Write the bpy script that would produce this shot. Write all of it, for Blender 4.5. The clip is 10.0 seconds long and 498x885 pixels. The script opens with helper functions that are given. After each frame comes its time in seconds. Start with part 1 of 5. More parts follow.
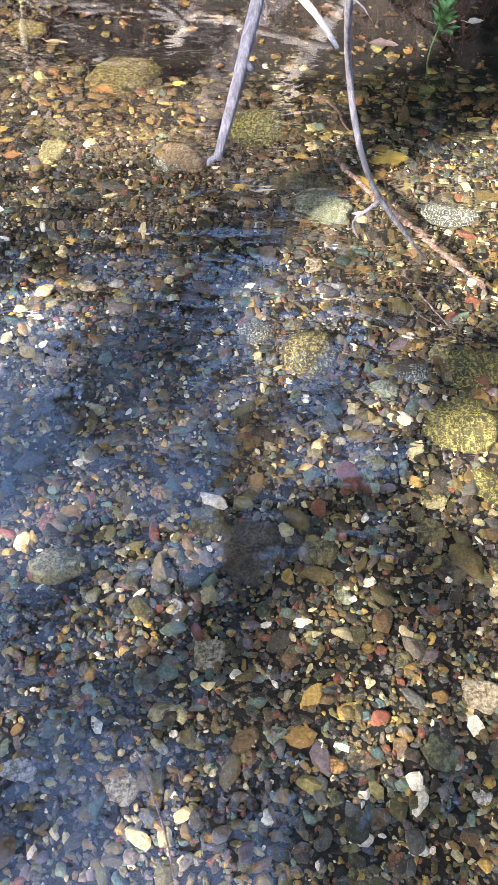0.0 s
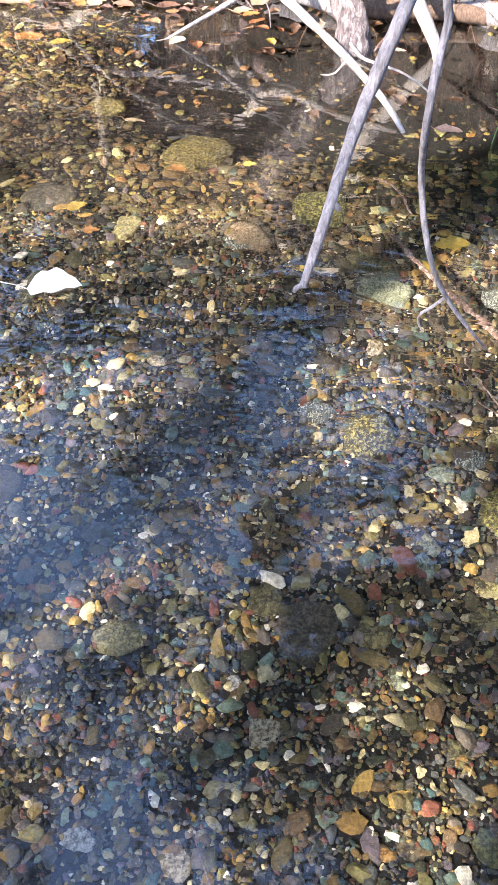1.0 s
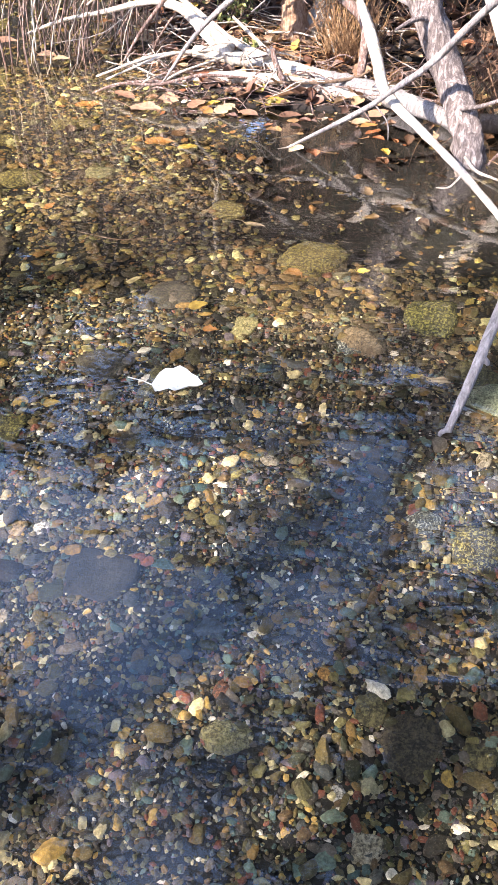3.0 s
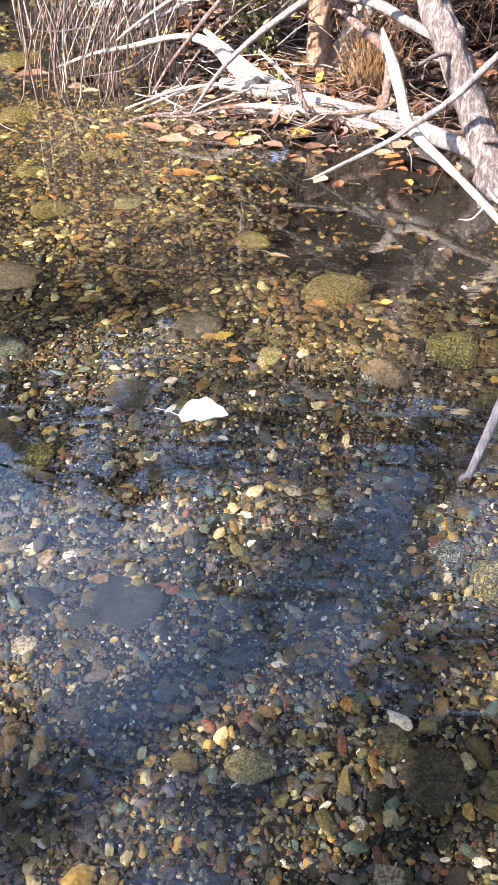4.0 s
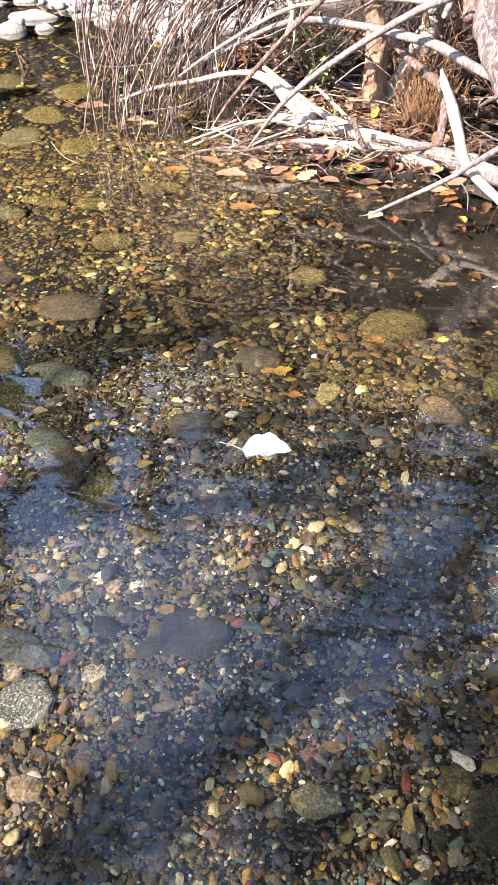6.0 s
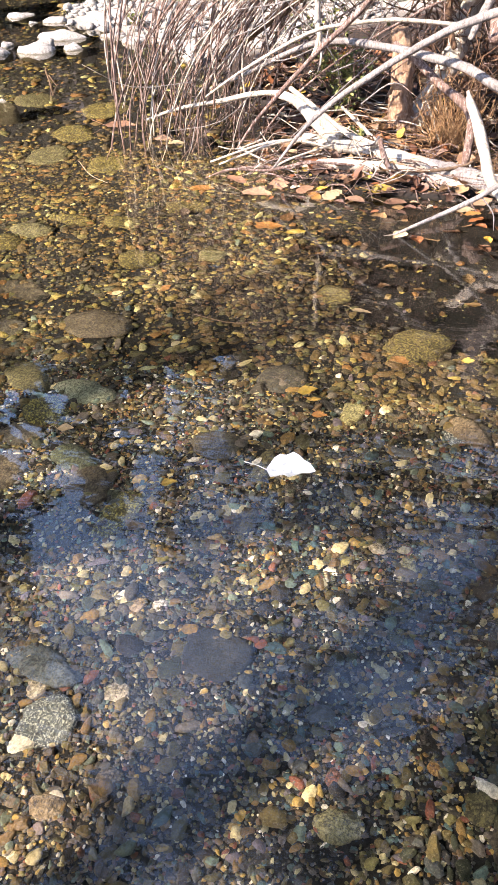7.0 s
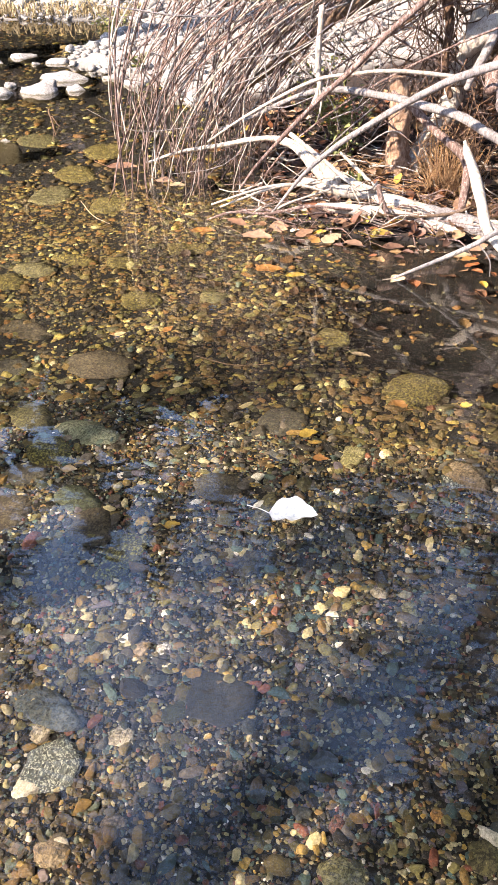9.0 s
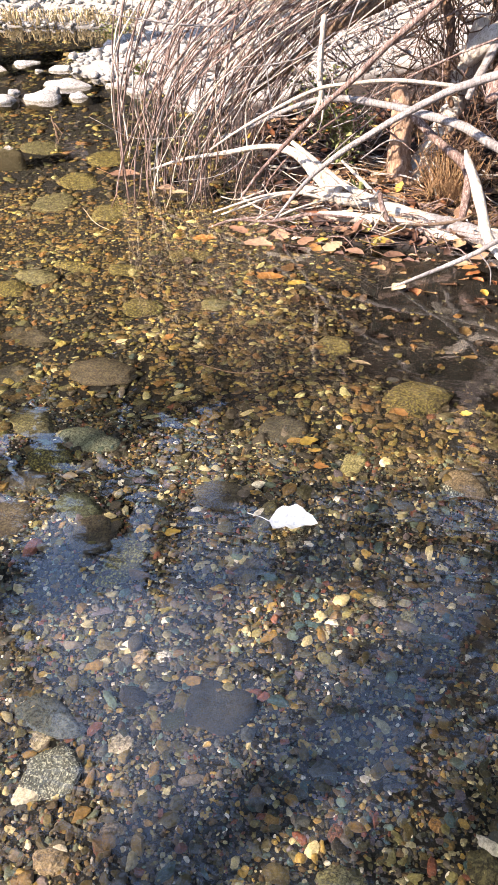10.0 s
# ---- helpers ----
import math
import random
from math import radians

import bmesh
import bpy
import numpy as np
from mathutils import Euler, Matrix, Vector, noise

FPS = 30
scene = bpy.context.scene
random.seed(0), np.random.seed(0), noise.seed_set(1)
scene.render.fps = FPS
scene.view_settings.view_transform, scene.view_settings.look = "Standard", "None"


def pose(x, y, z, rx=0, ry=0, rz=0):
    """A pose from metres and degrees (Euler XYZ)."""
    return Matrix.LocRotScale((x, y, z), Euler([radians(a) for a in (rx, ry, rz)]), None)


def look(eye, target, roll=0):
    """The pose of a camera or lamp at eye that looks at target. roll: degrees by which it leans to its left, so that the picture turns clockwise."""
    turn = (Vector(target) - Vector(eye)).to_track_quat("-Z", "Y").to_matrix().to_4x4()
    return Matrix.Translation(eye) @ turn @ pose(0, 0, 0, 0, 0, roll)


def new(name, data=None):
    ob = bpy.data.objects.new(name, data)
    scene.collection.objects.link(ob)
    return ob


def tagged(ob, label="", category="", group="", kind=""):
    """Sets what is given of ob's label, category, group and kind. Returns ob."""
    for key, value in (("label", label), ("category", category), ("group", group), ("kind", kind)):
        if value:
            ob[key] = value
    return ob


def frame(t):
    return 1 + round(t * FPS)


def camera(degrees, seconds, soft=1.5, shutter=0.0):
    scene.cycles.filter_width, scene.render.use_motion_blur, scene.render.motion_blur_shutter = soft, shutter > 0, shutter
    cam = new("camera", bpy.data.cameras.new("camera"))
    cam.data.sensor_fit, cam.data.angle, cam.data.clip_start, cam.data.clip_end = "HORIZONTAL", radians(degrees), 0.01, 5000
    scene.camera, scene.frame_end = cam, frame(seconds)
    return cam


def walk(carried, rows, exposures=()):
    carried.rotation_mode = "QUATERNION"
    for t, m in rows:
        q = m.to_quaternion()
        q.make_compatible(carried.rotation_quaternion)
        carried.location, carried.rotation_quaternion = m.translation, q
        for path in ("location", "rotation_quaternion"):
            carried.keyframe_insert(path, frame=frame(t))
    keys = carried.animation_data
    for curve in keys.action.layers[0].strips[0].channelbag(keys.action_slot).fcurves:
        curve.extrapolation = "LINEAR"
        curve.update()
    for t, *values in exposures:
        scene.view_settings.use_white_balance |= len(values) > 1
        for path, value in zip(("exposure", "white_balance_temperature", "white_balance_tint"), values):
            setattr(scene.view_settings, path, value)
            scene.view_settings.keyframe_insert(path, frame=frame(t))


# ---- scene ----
cam = camera(32.04, 10.0)

# seconds, place, heading, tilt, lean
PATH = [
    (0, (-0.001, 0.0, 1.132), -0.01, -50.07, 0.97),
    (0.5, (-0.029, 0.017, 1.18), 2.14, -48.99, 0.46),
    (1, (-0.037, 0.015, 1.221), 4.36, -47.34, 0.08),
    (1.5, (-0.063, 0.01, 1.257), 6.27, -45.82, 0.07),
    (2, (-0.089, 0.011, 1.279), 8.39, -44.56, -0.4),
    (2.5, (-0.112, 0.011, 1.295), 10.03, -43.5, -0.91),
    (4, (-0.118, 0.001, 1.36), 13.25, -41.39, -2.29),
    (4.5, (-0.138, -0.003, 1.391), 13.9, -41.1, -2.85),
    (5, (-0.158, -0.006, 1.401), 14.46, -40.7, -2.81),
    (5.5, (-0.181, -0.026, 1.417), 15.06, -40.45, -2.68),
    (7, (-0.206, -0.022, 1.44), 17.42, -39.12, -3.04),
    (7.5, (-0.217, -0.026, 1.455), 18.07, -38.47, -3.56),
    (8, (-0.214, -0.026, 1.47), 18.29, -37.92, -3.8),
    (8.5, (-0.23, -0.027, 1.475), 17.65, -37.54, -3.1),
    (9, (-0.234, -0.032, 1.488), 16.55, -37.17, -2.04),
    (9.5, (-0.235, -0.037, 1.494), 16.23, -36.92, -1.77),
    (10, (-0.231, -0.033, 1.499), 16.65, -36.83, -1.89),
]


def stand(place, heading, tilt, lean):
    return Matrix.Translation(place) @ Euler((0, 0, radians(heading))).to_matrix().to_4x4() @ pose(0, 0, 0, 90 + tilt) @ pose(0, 0, 0, 0, 0, lean)


walk(cam, [(t, stand(p, h, a, b)) for t, p, h, a, b in PATH], exposures=[(0, 3.1, 6250, 20), (2.5, 2.85, 6400, 20), (5, 2.68, 6750, 20), (10, 2.52, 7000, 20)])

# ---- light ----
SUN_FROM = Vector((-0.70, -0.62, 0.80)).normalized()
world = bpy.data.worlds.new("sky")
scene.world = world
world.use_nodes = True
wn = world.node_tree
sky = wn.nodes.new("ShaderNodeTexSky")
sky.sky_type = "NISHITA"
sky.sun_disc = False
sky.air_density = 1.2
sky.ozone_density = 3.0
sky.dust_density = 0.6
sky.sun_elevation = math.asin(SUN_FROM.z)
sky.sun_rotation = math.atan2(SUN_FROM.x, SUN_FROM.y)
wn.links.new(sky.outputs[0], wn.nodes["Background"].inputs[0])
wn.nodes["Background"].inputs[1].default_value = 0.135

sun_data = bpy.data.lights.new("sun", "SUN")
sun_data.energy, sun_data.angle, sun_data.color = 3.2, radians(0.6), (1.0, 0.91, 0.78)
sun = new("sun", sun_data)
sun.matrix_world = look(SUN_FROM * 40, (0, 0, 0))


# ---- materials ----
class Nodes:
    """A short way to write a node material."""

    def __init__(self, name):
        self.mat = bpy.data.materials.new(name)
        self.mat.use_nodes = True
        self.tree = self.mat.node_tree
        self.out = self.tree.nodes["Material Output"]
        self.bsdf = self.tree.nodes["Principled BSDF"]
        self.space = self.tree.nodes.new("ShaderNodeTexCoord").outputs["Object"]

    def put(self, socket, value):
        if isinstance(value, bpy.types.NodeSocket):
            self.tree.links.new(value, socket)
        else:
            socket.default_value = value

    def noise(self, scale, detail=4, rough=0.6, vec=None, distort=0.0):
        n = self.tree.nodes.new("ShaderNodeTexNoise")
        self.put(n.inputs["Vector"], vec or self.space)
        self.put(n.inputs["Scale"], scale)
        self.put(n.inputs["Detail"], detail)
        self.put(n.inputs["Roughness"], rough)
        self.put(n.inputs["Distortion"], distort)
        return n.outputs["Fac"]

    def stretch(self, scale):
        n = self.tree.nodes.new("ShaderNodeMapping")
        self.put(n.inputs["Vector"], self.space)
        n.inputs["Scale"].default_value = scale
        return n.outputs[0]

    def ramp(self, fac, stops, mode="LINEAR"):
        n = self.tree.nodes.new("ShaderNodeValToRGB")
        n.color_ramp.interpolation = mode
        while len(n.color_ramp.elements) < len(stops):
            n.color_ramp.elements.new(0.5)
        for e, (p, c) in zip(n.color_ramp.elements, stops):
            e.position = p
            e.color = (*c, 1) if isinstance(c, tuple) else (c, c, c, 1)
        self.put(n.inputs[0], fac)
        return n.outputs[0]

    def mix(self, fac, a, b, mode="MIX"):
        n = self.tree.nodes.new("ShaderNodeMix")
        n.data_type, n.blend_type = "RGBA", mode
        for s, v in ((n.inputs[0], fac), (n.inputs[6], a), (n.inputs[7], b)):
            self.put(s, (*v, 1) if isinstance(v, tuple) else v)
        return n.outputs[2]

    def island(self):
        return self.tree.nodes.new("ShaderNodeNewGeometry").outputs["Random Per Island"]

    def random(self):
        return self.tree.nodes.new("ShaderNodeObjectInfo").outputs["Random"]

    def maths(self, op, a, b=0.0):
        n = self.tree.nodes.new("ShaderNodeMath")
        n.operation = op
        self.put(n.inputs[0], a)
        self.put(n.inputs[1], b)
        return n.outputs[0]

    def where(self):
        n = self.tree.nodes.new("ShaderNodeNewGeometry")
        return n.outputs["Position"]

    def bump(self, height, strength=0.4, distance=0.01):
        n = self.tree.nodes.new("ShaderNodeBump")
        self.put(n.inputs["Height"], height)
        self.put(n.inputs["Strength"], strength)
        self.put(n.inputs["Distance"], distance)
        self.put(self.bsdf.inputs["Normal"], n.outputs[0])

    def done(self, colour, rough=0.6):
        self.put(self.bsdf.inputs["Base Color"], (*colour, 1) if isinstance(colour, tuple) else colour)
        self.put(self.bsdf.inputs["Roughness"], rough)
        return self.mat


PALETTE = [(0.0, (0.028, 0.024, 0.017)), (0.09, (0.060, 0.054, 0.018)), (0.17, (0.012, 0.011, 0.010)), (0.25, (0.090, 0.068, 0.018)),
           (0.34, (0.051, 0.057, 0.054)), (0.43, (0.099, 0.060, 0.023)), (0.50, (0.024, 0.030, 0.012)), (0.57, (0.167, 0.099, 0.021)), (0.62, (0.118, 0.099, 0.077)),
           (0.68, (0.028, 0.068, 0.068)), (0.72, (0.137, 0.039, 0.018)), (0.76, (0.147, 0.132, 0.043)), (0.81, (0.099, 0.147, 0.109)), (0.85, (0.090, 0.073, 0.090)), (0.88, (0.337, 0.218, 0.047)),
           (0.91, (0.293, 0.260, 0.147)), (0.945, (0.477, 0.406, 0.207)), (0.98, (0.648, 0.598, 0.477))]
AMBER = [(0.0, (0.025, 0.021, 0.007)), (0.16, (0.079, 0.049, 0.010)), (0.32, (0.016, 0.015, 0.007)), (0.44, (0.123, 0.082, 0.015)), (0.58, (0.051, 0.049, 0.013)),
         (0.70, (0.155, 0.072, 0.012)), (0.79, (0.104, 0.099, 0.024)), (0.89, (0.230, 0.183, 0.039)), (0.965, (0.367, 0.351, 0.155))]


def gravel_material(name, key, palette=PALETTE):
    m = Nodes(name)
    fac = m.island() if key == "island" else m.random()
    stone = m.ramp(fac, palette, "CONSTANT")
    spot = m.where()
    tone = m.ramp(m.noise(110, 6, 0.8, spot), [(0.34, 0.4), (0.5, 0.85), (0.66, 1.5)])
    stone = m.mix(1.0, stone, tone, "MULTIPLY")
    stone = m.mix(m.ramp(m.noise(260, 3, 0.8, spot), [(0.58, 0.0), (0.66, 0.5)]), stone, (0.24, 0.22, 0.15))
    # amber and green algae in wide drifts, as they grow in slow water
    drift = m.ramp(m.noise(0.9, 3, 0.6, spot), [(0.44, 0.0), (0.62, 1.0)])
    algae = m.ramp(m.noise(6, 4, 0.7, spot), [(0.35, (0.06, 0.042, 0.011)), (0.55, (0.11, 0.06, 0.013)), (0.7, (0.055, 0.052, 0.015))])
    stone = m.mix(m.maths("MULTIPLY", drift, 0.35), stone, algae)
    m.bump(m.noise(150, 6, 0.75, spot), 0.8, 0.004)
    return m.done(stone, 0.75)


def rock_material(name, dark, mid, light, moss=None, speck=0.0, wet=0.58):
    m = Nodes(name)
    dark, mid, light = [tuple(v * wet for v in c) for c in (dark, mid, light)]
    moss = moss and tuple(v * wet for v in moss)
    c = m.ramp(m.noise(34, 7, 0.78), [(0.34, dark), (0.5, mid), (0.64, light)])
    c = m.mix(1.0, c, m.ramp(m.noise(160, 4, 0.8), [(0.40, 0.2), (0.6, 1.35)]), "MULTIPLY")
    c = m.mix(m.ramp(m.noise(7, 3, 0.5), [(0.45, 0.0), (0.7, 0.45)]), c, dark)
    if moss:
        tuft = m.ramp(m.noise(130, 6, 0.8), [(0.5, 0.0), (0.58, 1.0)])
        c = m.mix(m.maths("MULTIPLY", tuft, 0.9), c, moss)
    if speck:
        c = m.mix(m.ramp(m.noise(210, 3, 0.8), [(0.52, 0.0), (0.6, speck)]), c, (0.5, 0.52, 0.42))
    if wet == 1.0:
        # slime and wet below the waterline
        cut = m.tree.nodes.new("ShaderNodeSeparateXYZ")
        m.put(cut.inputs[0], m.where())
        foot = m.ramp(m.maths("ADD", m.maths("MULTIPLY", cut.outputs[2], 8.0), m.maths("MULTIPLY", m.noise(40), 0.15)), [(0.05, 1.0), (0.16, 0.0)])
        c = m.mix(foot, c, (0.05, 0.042, 0.02))
    m.bump(m.noise(60, 8, 0.8), 0.9, 0.008)
    return m.done(c, 0.8)


ROCK = {
    "moss": rock_material("mossy_stone", (0.03, 0.032, 0.012), (0.09, 0.088, 0.03), (0.17, 0.15, 0.05), (0.52, 0.48, 0.12)),
    "mossdark": rock_material("dark_mossy_stone", (0.02, 0.018, 0.01), (0.05, 0.046, 0.02), (0.10, 0.09, 0.04), (0.52, 0.47, 0.15)),
    "speck": rock_material("speckled_stone", (0.05, 0.06, 0.06), (0.11, 0.13, 0.12), (0.2, 0.22, 0.2), None, 0.8),
    "white": rock_material("quartz", (0.5, 0.46, 0.38), (0.7, 0.67, 0.6), (0.82, 0.8, 0.74)),
    "cream": rock_material("cream_stone", (0.36, 0.29, 0.17), (0.56, 0.48, 0.32), (0.7, 0.64, 0.5)),
    "aqua": rock_material("pale_green_stone", (0.17, 0.2, 0.12), (0.32, 0.36, 0.24), (0.5, 0.52, 0.36)),
    "lime": rock_material("yellowish_stone", (0.24, 0.22, 0.08), (0.42, 0.38, 0.16), (0.58, 0.53, 0.28)),
    "orange": rock_material("ochre_stone", (0.3, 0.14, 0.03), (0.46, 0.25, 0.06), (0.58, 0.38, 0.14)),
    "rust": rock_material("rusty_stone", (0.16, 0.06, 0.035), (0.27, 0.11, 0.06), (0.38, 0.2, 0.12)),
    "brown": rock_material("brown_stone", (0.035, 0.028, 0.02), (0.10, 0.08, 0.055), (0.2, 0.165, 0.11), (0.19, 0.155, 0.08)),
    "olive": rock_material("olive_stone", (0.035, 0.033, 0.015), (0.11, 0.10, 0.045), (0.24, 0.21, 0.11), (0.26, 0.24, 0.09)),
    "green": rock_material("green_stone", (0.025, 0.035, 0.02), (0.06, 0.08, 0.045), (0.15, 0.17, 0.1), (0.16, 0.18, 0.08)),
    "tan": rock_material("tan_stone", (0.2, 0.14, 0.08), (0.32, 0.24, 0.14), (0.45, 0.36, 0.24)),
    "dark": rock_material("dark_stone", (0.03, 0.03, 0.027), (0.075, 0.07, 0.058), (0.14, 0.13, 0.1), (0.14, 0.12, 0.06)),
    "slab": rock_material("dark_algae_stone", (0.008, 0.009, 0.011), (0.022, 0.022, 0.021), (0.055, 0.052, 0.044), (0.05, 0.047, 0.035)),
    "slate": rock_material("slate_stone", (0.05, 0.065, 0.07), (0.11, 0.135, 0.14), (0.2, 0.23, 0.22), (0.2, 0.21, 0.17)),
    "amber": rock_material("amber_stone", (0.03, 0.024, 0.007), (0.09, 0.07, 0.02), (0.19, 0.15, 0.045), (0.40, 0.34, 0.08)),
    "dry": rock_material("dry_river_stone", (0.22, 0.205, 0.185), (0.36, 0.345, 0.32), (0.5, 0.48, 0.45), wet=1.0),
}
GRAVEL = gravel_material("river_gravel", "island")
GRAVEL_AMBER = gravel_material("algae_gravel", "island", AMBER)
PEBBLE = gravel_material("river_pebble", "object")


def ground_material():
    m = Nodes("shade_dark_silt_and_litter")
    spot = m.where()
    # silt and grit far below their own tone: shade put into the colour
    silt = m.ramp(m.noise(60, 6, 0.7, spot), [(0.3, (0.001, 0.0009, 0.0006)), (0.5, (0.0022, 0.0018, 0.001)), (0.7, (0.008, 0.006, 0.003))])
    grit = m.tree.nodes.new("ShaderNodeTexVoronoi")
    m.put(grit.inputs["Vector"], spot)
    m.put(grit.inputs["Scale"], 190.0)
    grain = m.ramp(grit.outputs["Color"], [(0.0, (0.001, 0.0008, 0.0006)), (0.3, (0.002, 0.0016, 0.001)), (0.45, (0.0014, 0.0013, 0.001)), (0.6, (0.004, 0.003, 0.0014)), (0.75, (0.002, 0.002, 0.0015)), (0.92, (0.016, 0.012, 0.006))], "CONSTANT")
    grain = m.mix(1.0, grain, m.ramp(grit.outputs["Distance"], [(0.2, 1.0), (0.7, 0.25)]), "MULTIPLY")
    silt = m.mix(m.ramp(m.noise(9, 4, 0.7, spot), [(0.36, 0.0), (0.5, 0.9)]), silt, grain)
    litter = m.ramp(m.noise(45, 6, 0.75, spot), [(0.3, (0.006, 0.004, 0.003)), (0.48, (0.016, 0.009, 0.006)), (0.6, (0.045, 0.024, 0.013)), (0.75, (0.12, 0.07, 0.04))])
    cut = m.tree.nodes.new("ShaderNodeSeparateXYZ")
    m.put(cut.inputs[0], spot)
    dry = m.ramp(m.maths("ADD", m.maths("MULTIPLY", cut.outputs[2], 4.0), 0.35), [(0.3, 0.0), (0.45, 1.0)])
    # pale sand and grit of the sunlit bar, upstream of the thicket
    sand = m.ramp(m.noise(70, 6, 0.75, spot), [(0.3, (0.16, 0.145, 0.125)), (0.5, (0.30, 0.28, 0.25)), (0.7, (0.46, 0.44, 0.40))])
    reach = m.maths("SUBTRACT", m.maths("SUBTRACT", cut.outputs[1], m.maths("MULTIPLY", cut.outputs[0], 0.75)), 6.25)
    reach = m.maths("ADD", reach, m.maths("MULTIPLY", m.noise(3, 4, 0.6, spot), 0.5))
    slope = m.ramp(m.maths("MULTIPLY", cut.outputs[1], 0.1), [(0.82, 1.0), (0.90, 0.0)])
    litter = m.mix(m.maths("MULTIPLY", m.ramp(reach, [(0.2, 0.0), (0.45, 1.0)]), slope), litter, sand)
    m.bump(m.noise(90, 6, 0.75, spot), 0.8, 0.01)
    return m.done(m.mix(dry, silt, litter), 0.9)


def water_material():
    m = Nodes("clear_water")
    spot = m.where()
    n = m.tree.nodes.new("ShaderNodeMapping")
    m.put(n.inputs["Vector"], spot)
    n.inputs["Rotation"].default_value = (0, 0, radians(20))
    n.inputs["Scale"].default_value = (0.7, 1.5, 1)
    slow = m.noise(3.0, 2, 0.5, n.outputs[0], 0.6)
    quick = m.noise(8, 2, 0.45, n.outputs[0], 1.8)
    calm = m.ramp(m.noise(0.8, 2, 0.5, spot), [(0.38, 0.15), (0.65, 1.0)])
    # slack water under the far bank, livelier in the channel
    cut = m.tree.nodes.new("ShaderNodeSeparateXYZ")
    m.put(cut.inputs[0], spot)
    slack = m.ramp(m.maths("MULTIPLY", cut.outputs[1], 0.2), [(0.34, 1.0), (0.56, 0.22)])
    fine = m.noise(26, 2, 0.5, n.outputs[0], 2.0)
    small = m.maths("ADD", m.maths("MULTIPLY", quick, 0.42), m.maths("MULTIPLY", fine, 0.012))
    height = m.maths("MULTIPLY", m.maths("ADD", slow, m.maths("MULTIPLY", small, calm)), slack)
    # a livelier patch where the current passes the near branches
    lively = m.tree.nodes.new("ShaderNodeTexGradient")
    lively.gradient_type = "SPHERICAL"
    place = m.tree.nodes.new("ShaderNodeMapping")
    place.vector_type = "TEXTURE"
    m.put(place.inputs["Vector"], spot)
    place.inputs["Location"].default_value = (0.15, 1.45, 0)
    place.inputs["Scale"].default_value = (0.9, 0.9, 1)
    m.put(lively.inputs[0], place.outputs[0])
    height = m.maths("MULTIPLY", height, m.maths("ADD", m.maths("MULTIPLY", lively.outputs["Fac"], 1.5), 0.7))
    m.bump(height, 0.6, 0.015)
    m.bsdf.inputs["Transmission Weight"].default_value = 1.0
    m.bsdf.inputs["IOR"].default_value = 1.333
    # an added coat layer that strengthens the reflections beyond plain water's
    m.bsdf.inputs["Coat Weight"].default_value = 1.0
    m.bsdf.inputs["Coat IOR"].default_value = 1.45
    m.bsdf.inputs["Coat Roughness"].default_value = 0.0
    m.tree.links.new(m.bsdf.inputs["Normal"].links[0].from_socket, m.bsdf.inputs["Coat Normal"])
    return m.done((0.86, 0.82, 0.68), 0.0)


def wood_material(name, dark, mid, light, grain=(30, 30, 3), rough=0.8):
    m = Nodes(name)
    along = m.stretch(grain)
    c = m.ramp(m.noise(3.5, 7, 0.78, along, 0.6), [(0.33, dark), (0.5, mid), (0.66, light)])
    c = m.mix(m.ramp(m.noise(11, 5, 0.7), [(0.48, 0.0), (0.66, 0.4)]), c, dark)
    m.bump(m.noise(5, 7, 0.8, along), 1.0, 0.012)
    return m.done(c, rough)


WOOD_PALE = wood_material("bleached_driftwood", (0.26, 0.19, 0.13), (0.58, 0.52, 0.44), (0.72, 0.67, 0.6))
WOOD_GREY = wood_material("weathered_grey_wood", (0.09, 0.08, 0.078), (0.30, 0.275, 0.265), (0.5, 0.465, 0.45))
BARK = wood_material("brown_bark", (0.07, 0.045, 0.03), (0.17, 0.11, 0.07), (0.3, 0.21, 0.14))
TREE_BARK = wood_material("dark_tree_bark", (0.02, 0.015, 0.012), (0.05, 0.038, 0.03), (0.10, 0.08, 0.065))
# willow bark with sun highlights and shaded sides put into its tones
STEM = wood_material("lit_and_shaded_willow_bark", (0.055, 0.026, 0.02), (0.21, 0.135, 0.11), (0.58, 0.49, 0.45))
EARTH = wood_material("dark_root_earth", (0.008, 0.005, 0.003), (0.024, 0.014, 0.009), (0.07, 0.042, 0.026), (14, 14, 14))
TWIG = wood_material("grey_twig_bark", (0.10, 0.095, 0.1), (0.26, 0.25, 0.265), (0.46, 0.44, 0.46))
TRUNK = wood_material("rough_grey_bark", (0.04, 0.028, 0.026), (0.18, 0.145, 0.135), (0.58, 0.51, 0.47), (22, 22, 4))
STUMP = wood_material("flaking_red_bark", (0.12, 0.065, 0.04), (0.4, 0.25, 0.16), (0.6, 0.46, 0.34), (22, 22, 4))
STRAW = wood_material("straw", (0.26, 0.18, 0.08), (0.5, 0.39, 0.2), (0.68, 0.58, 0.36))
STRAW_RED = wood_material("rusty_straw", (0.16, 0.07, 0.03), (0.42, 0.24, 0.11), (0.62, 0.44, 0.25))
ROOT = wood_material("root_fibre", (0.05, 0.024, 0.014), (0.14, 0.075, 0.042), (0.30, 0.19, 0.11))


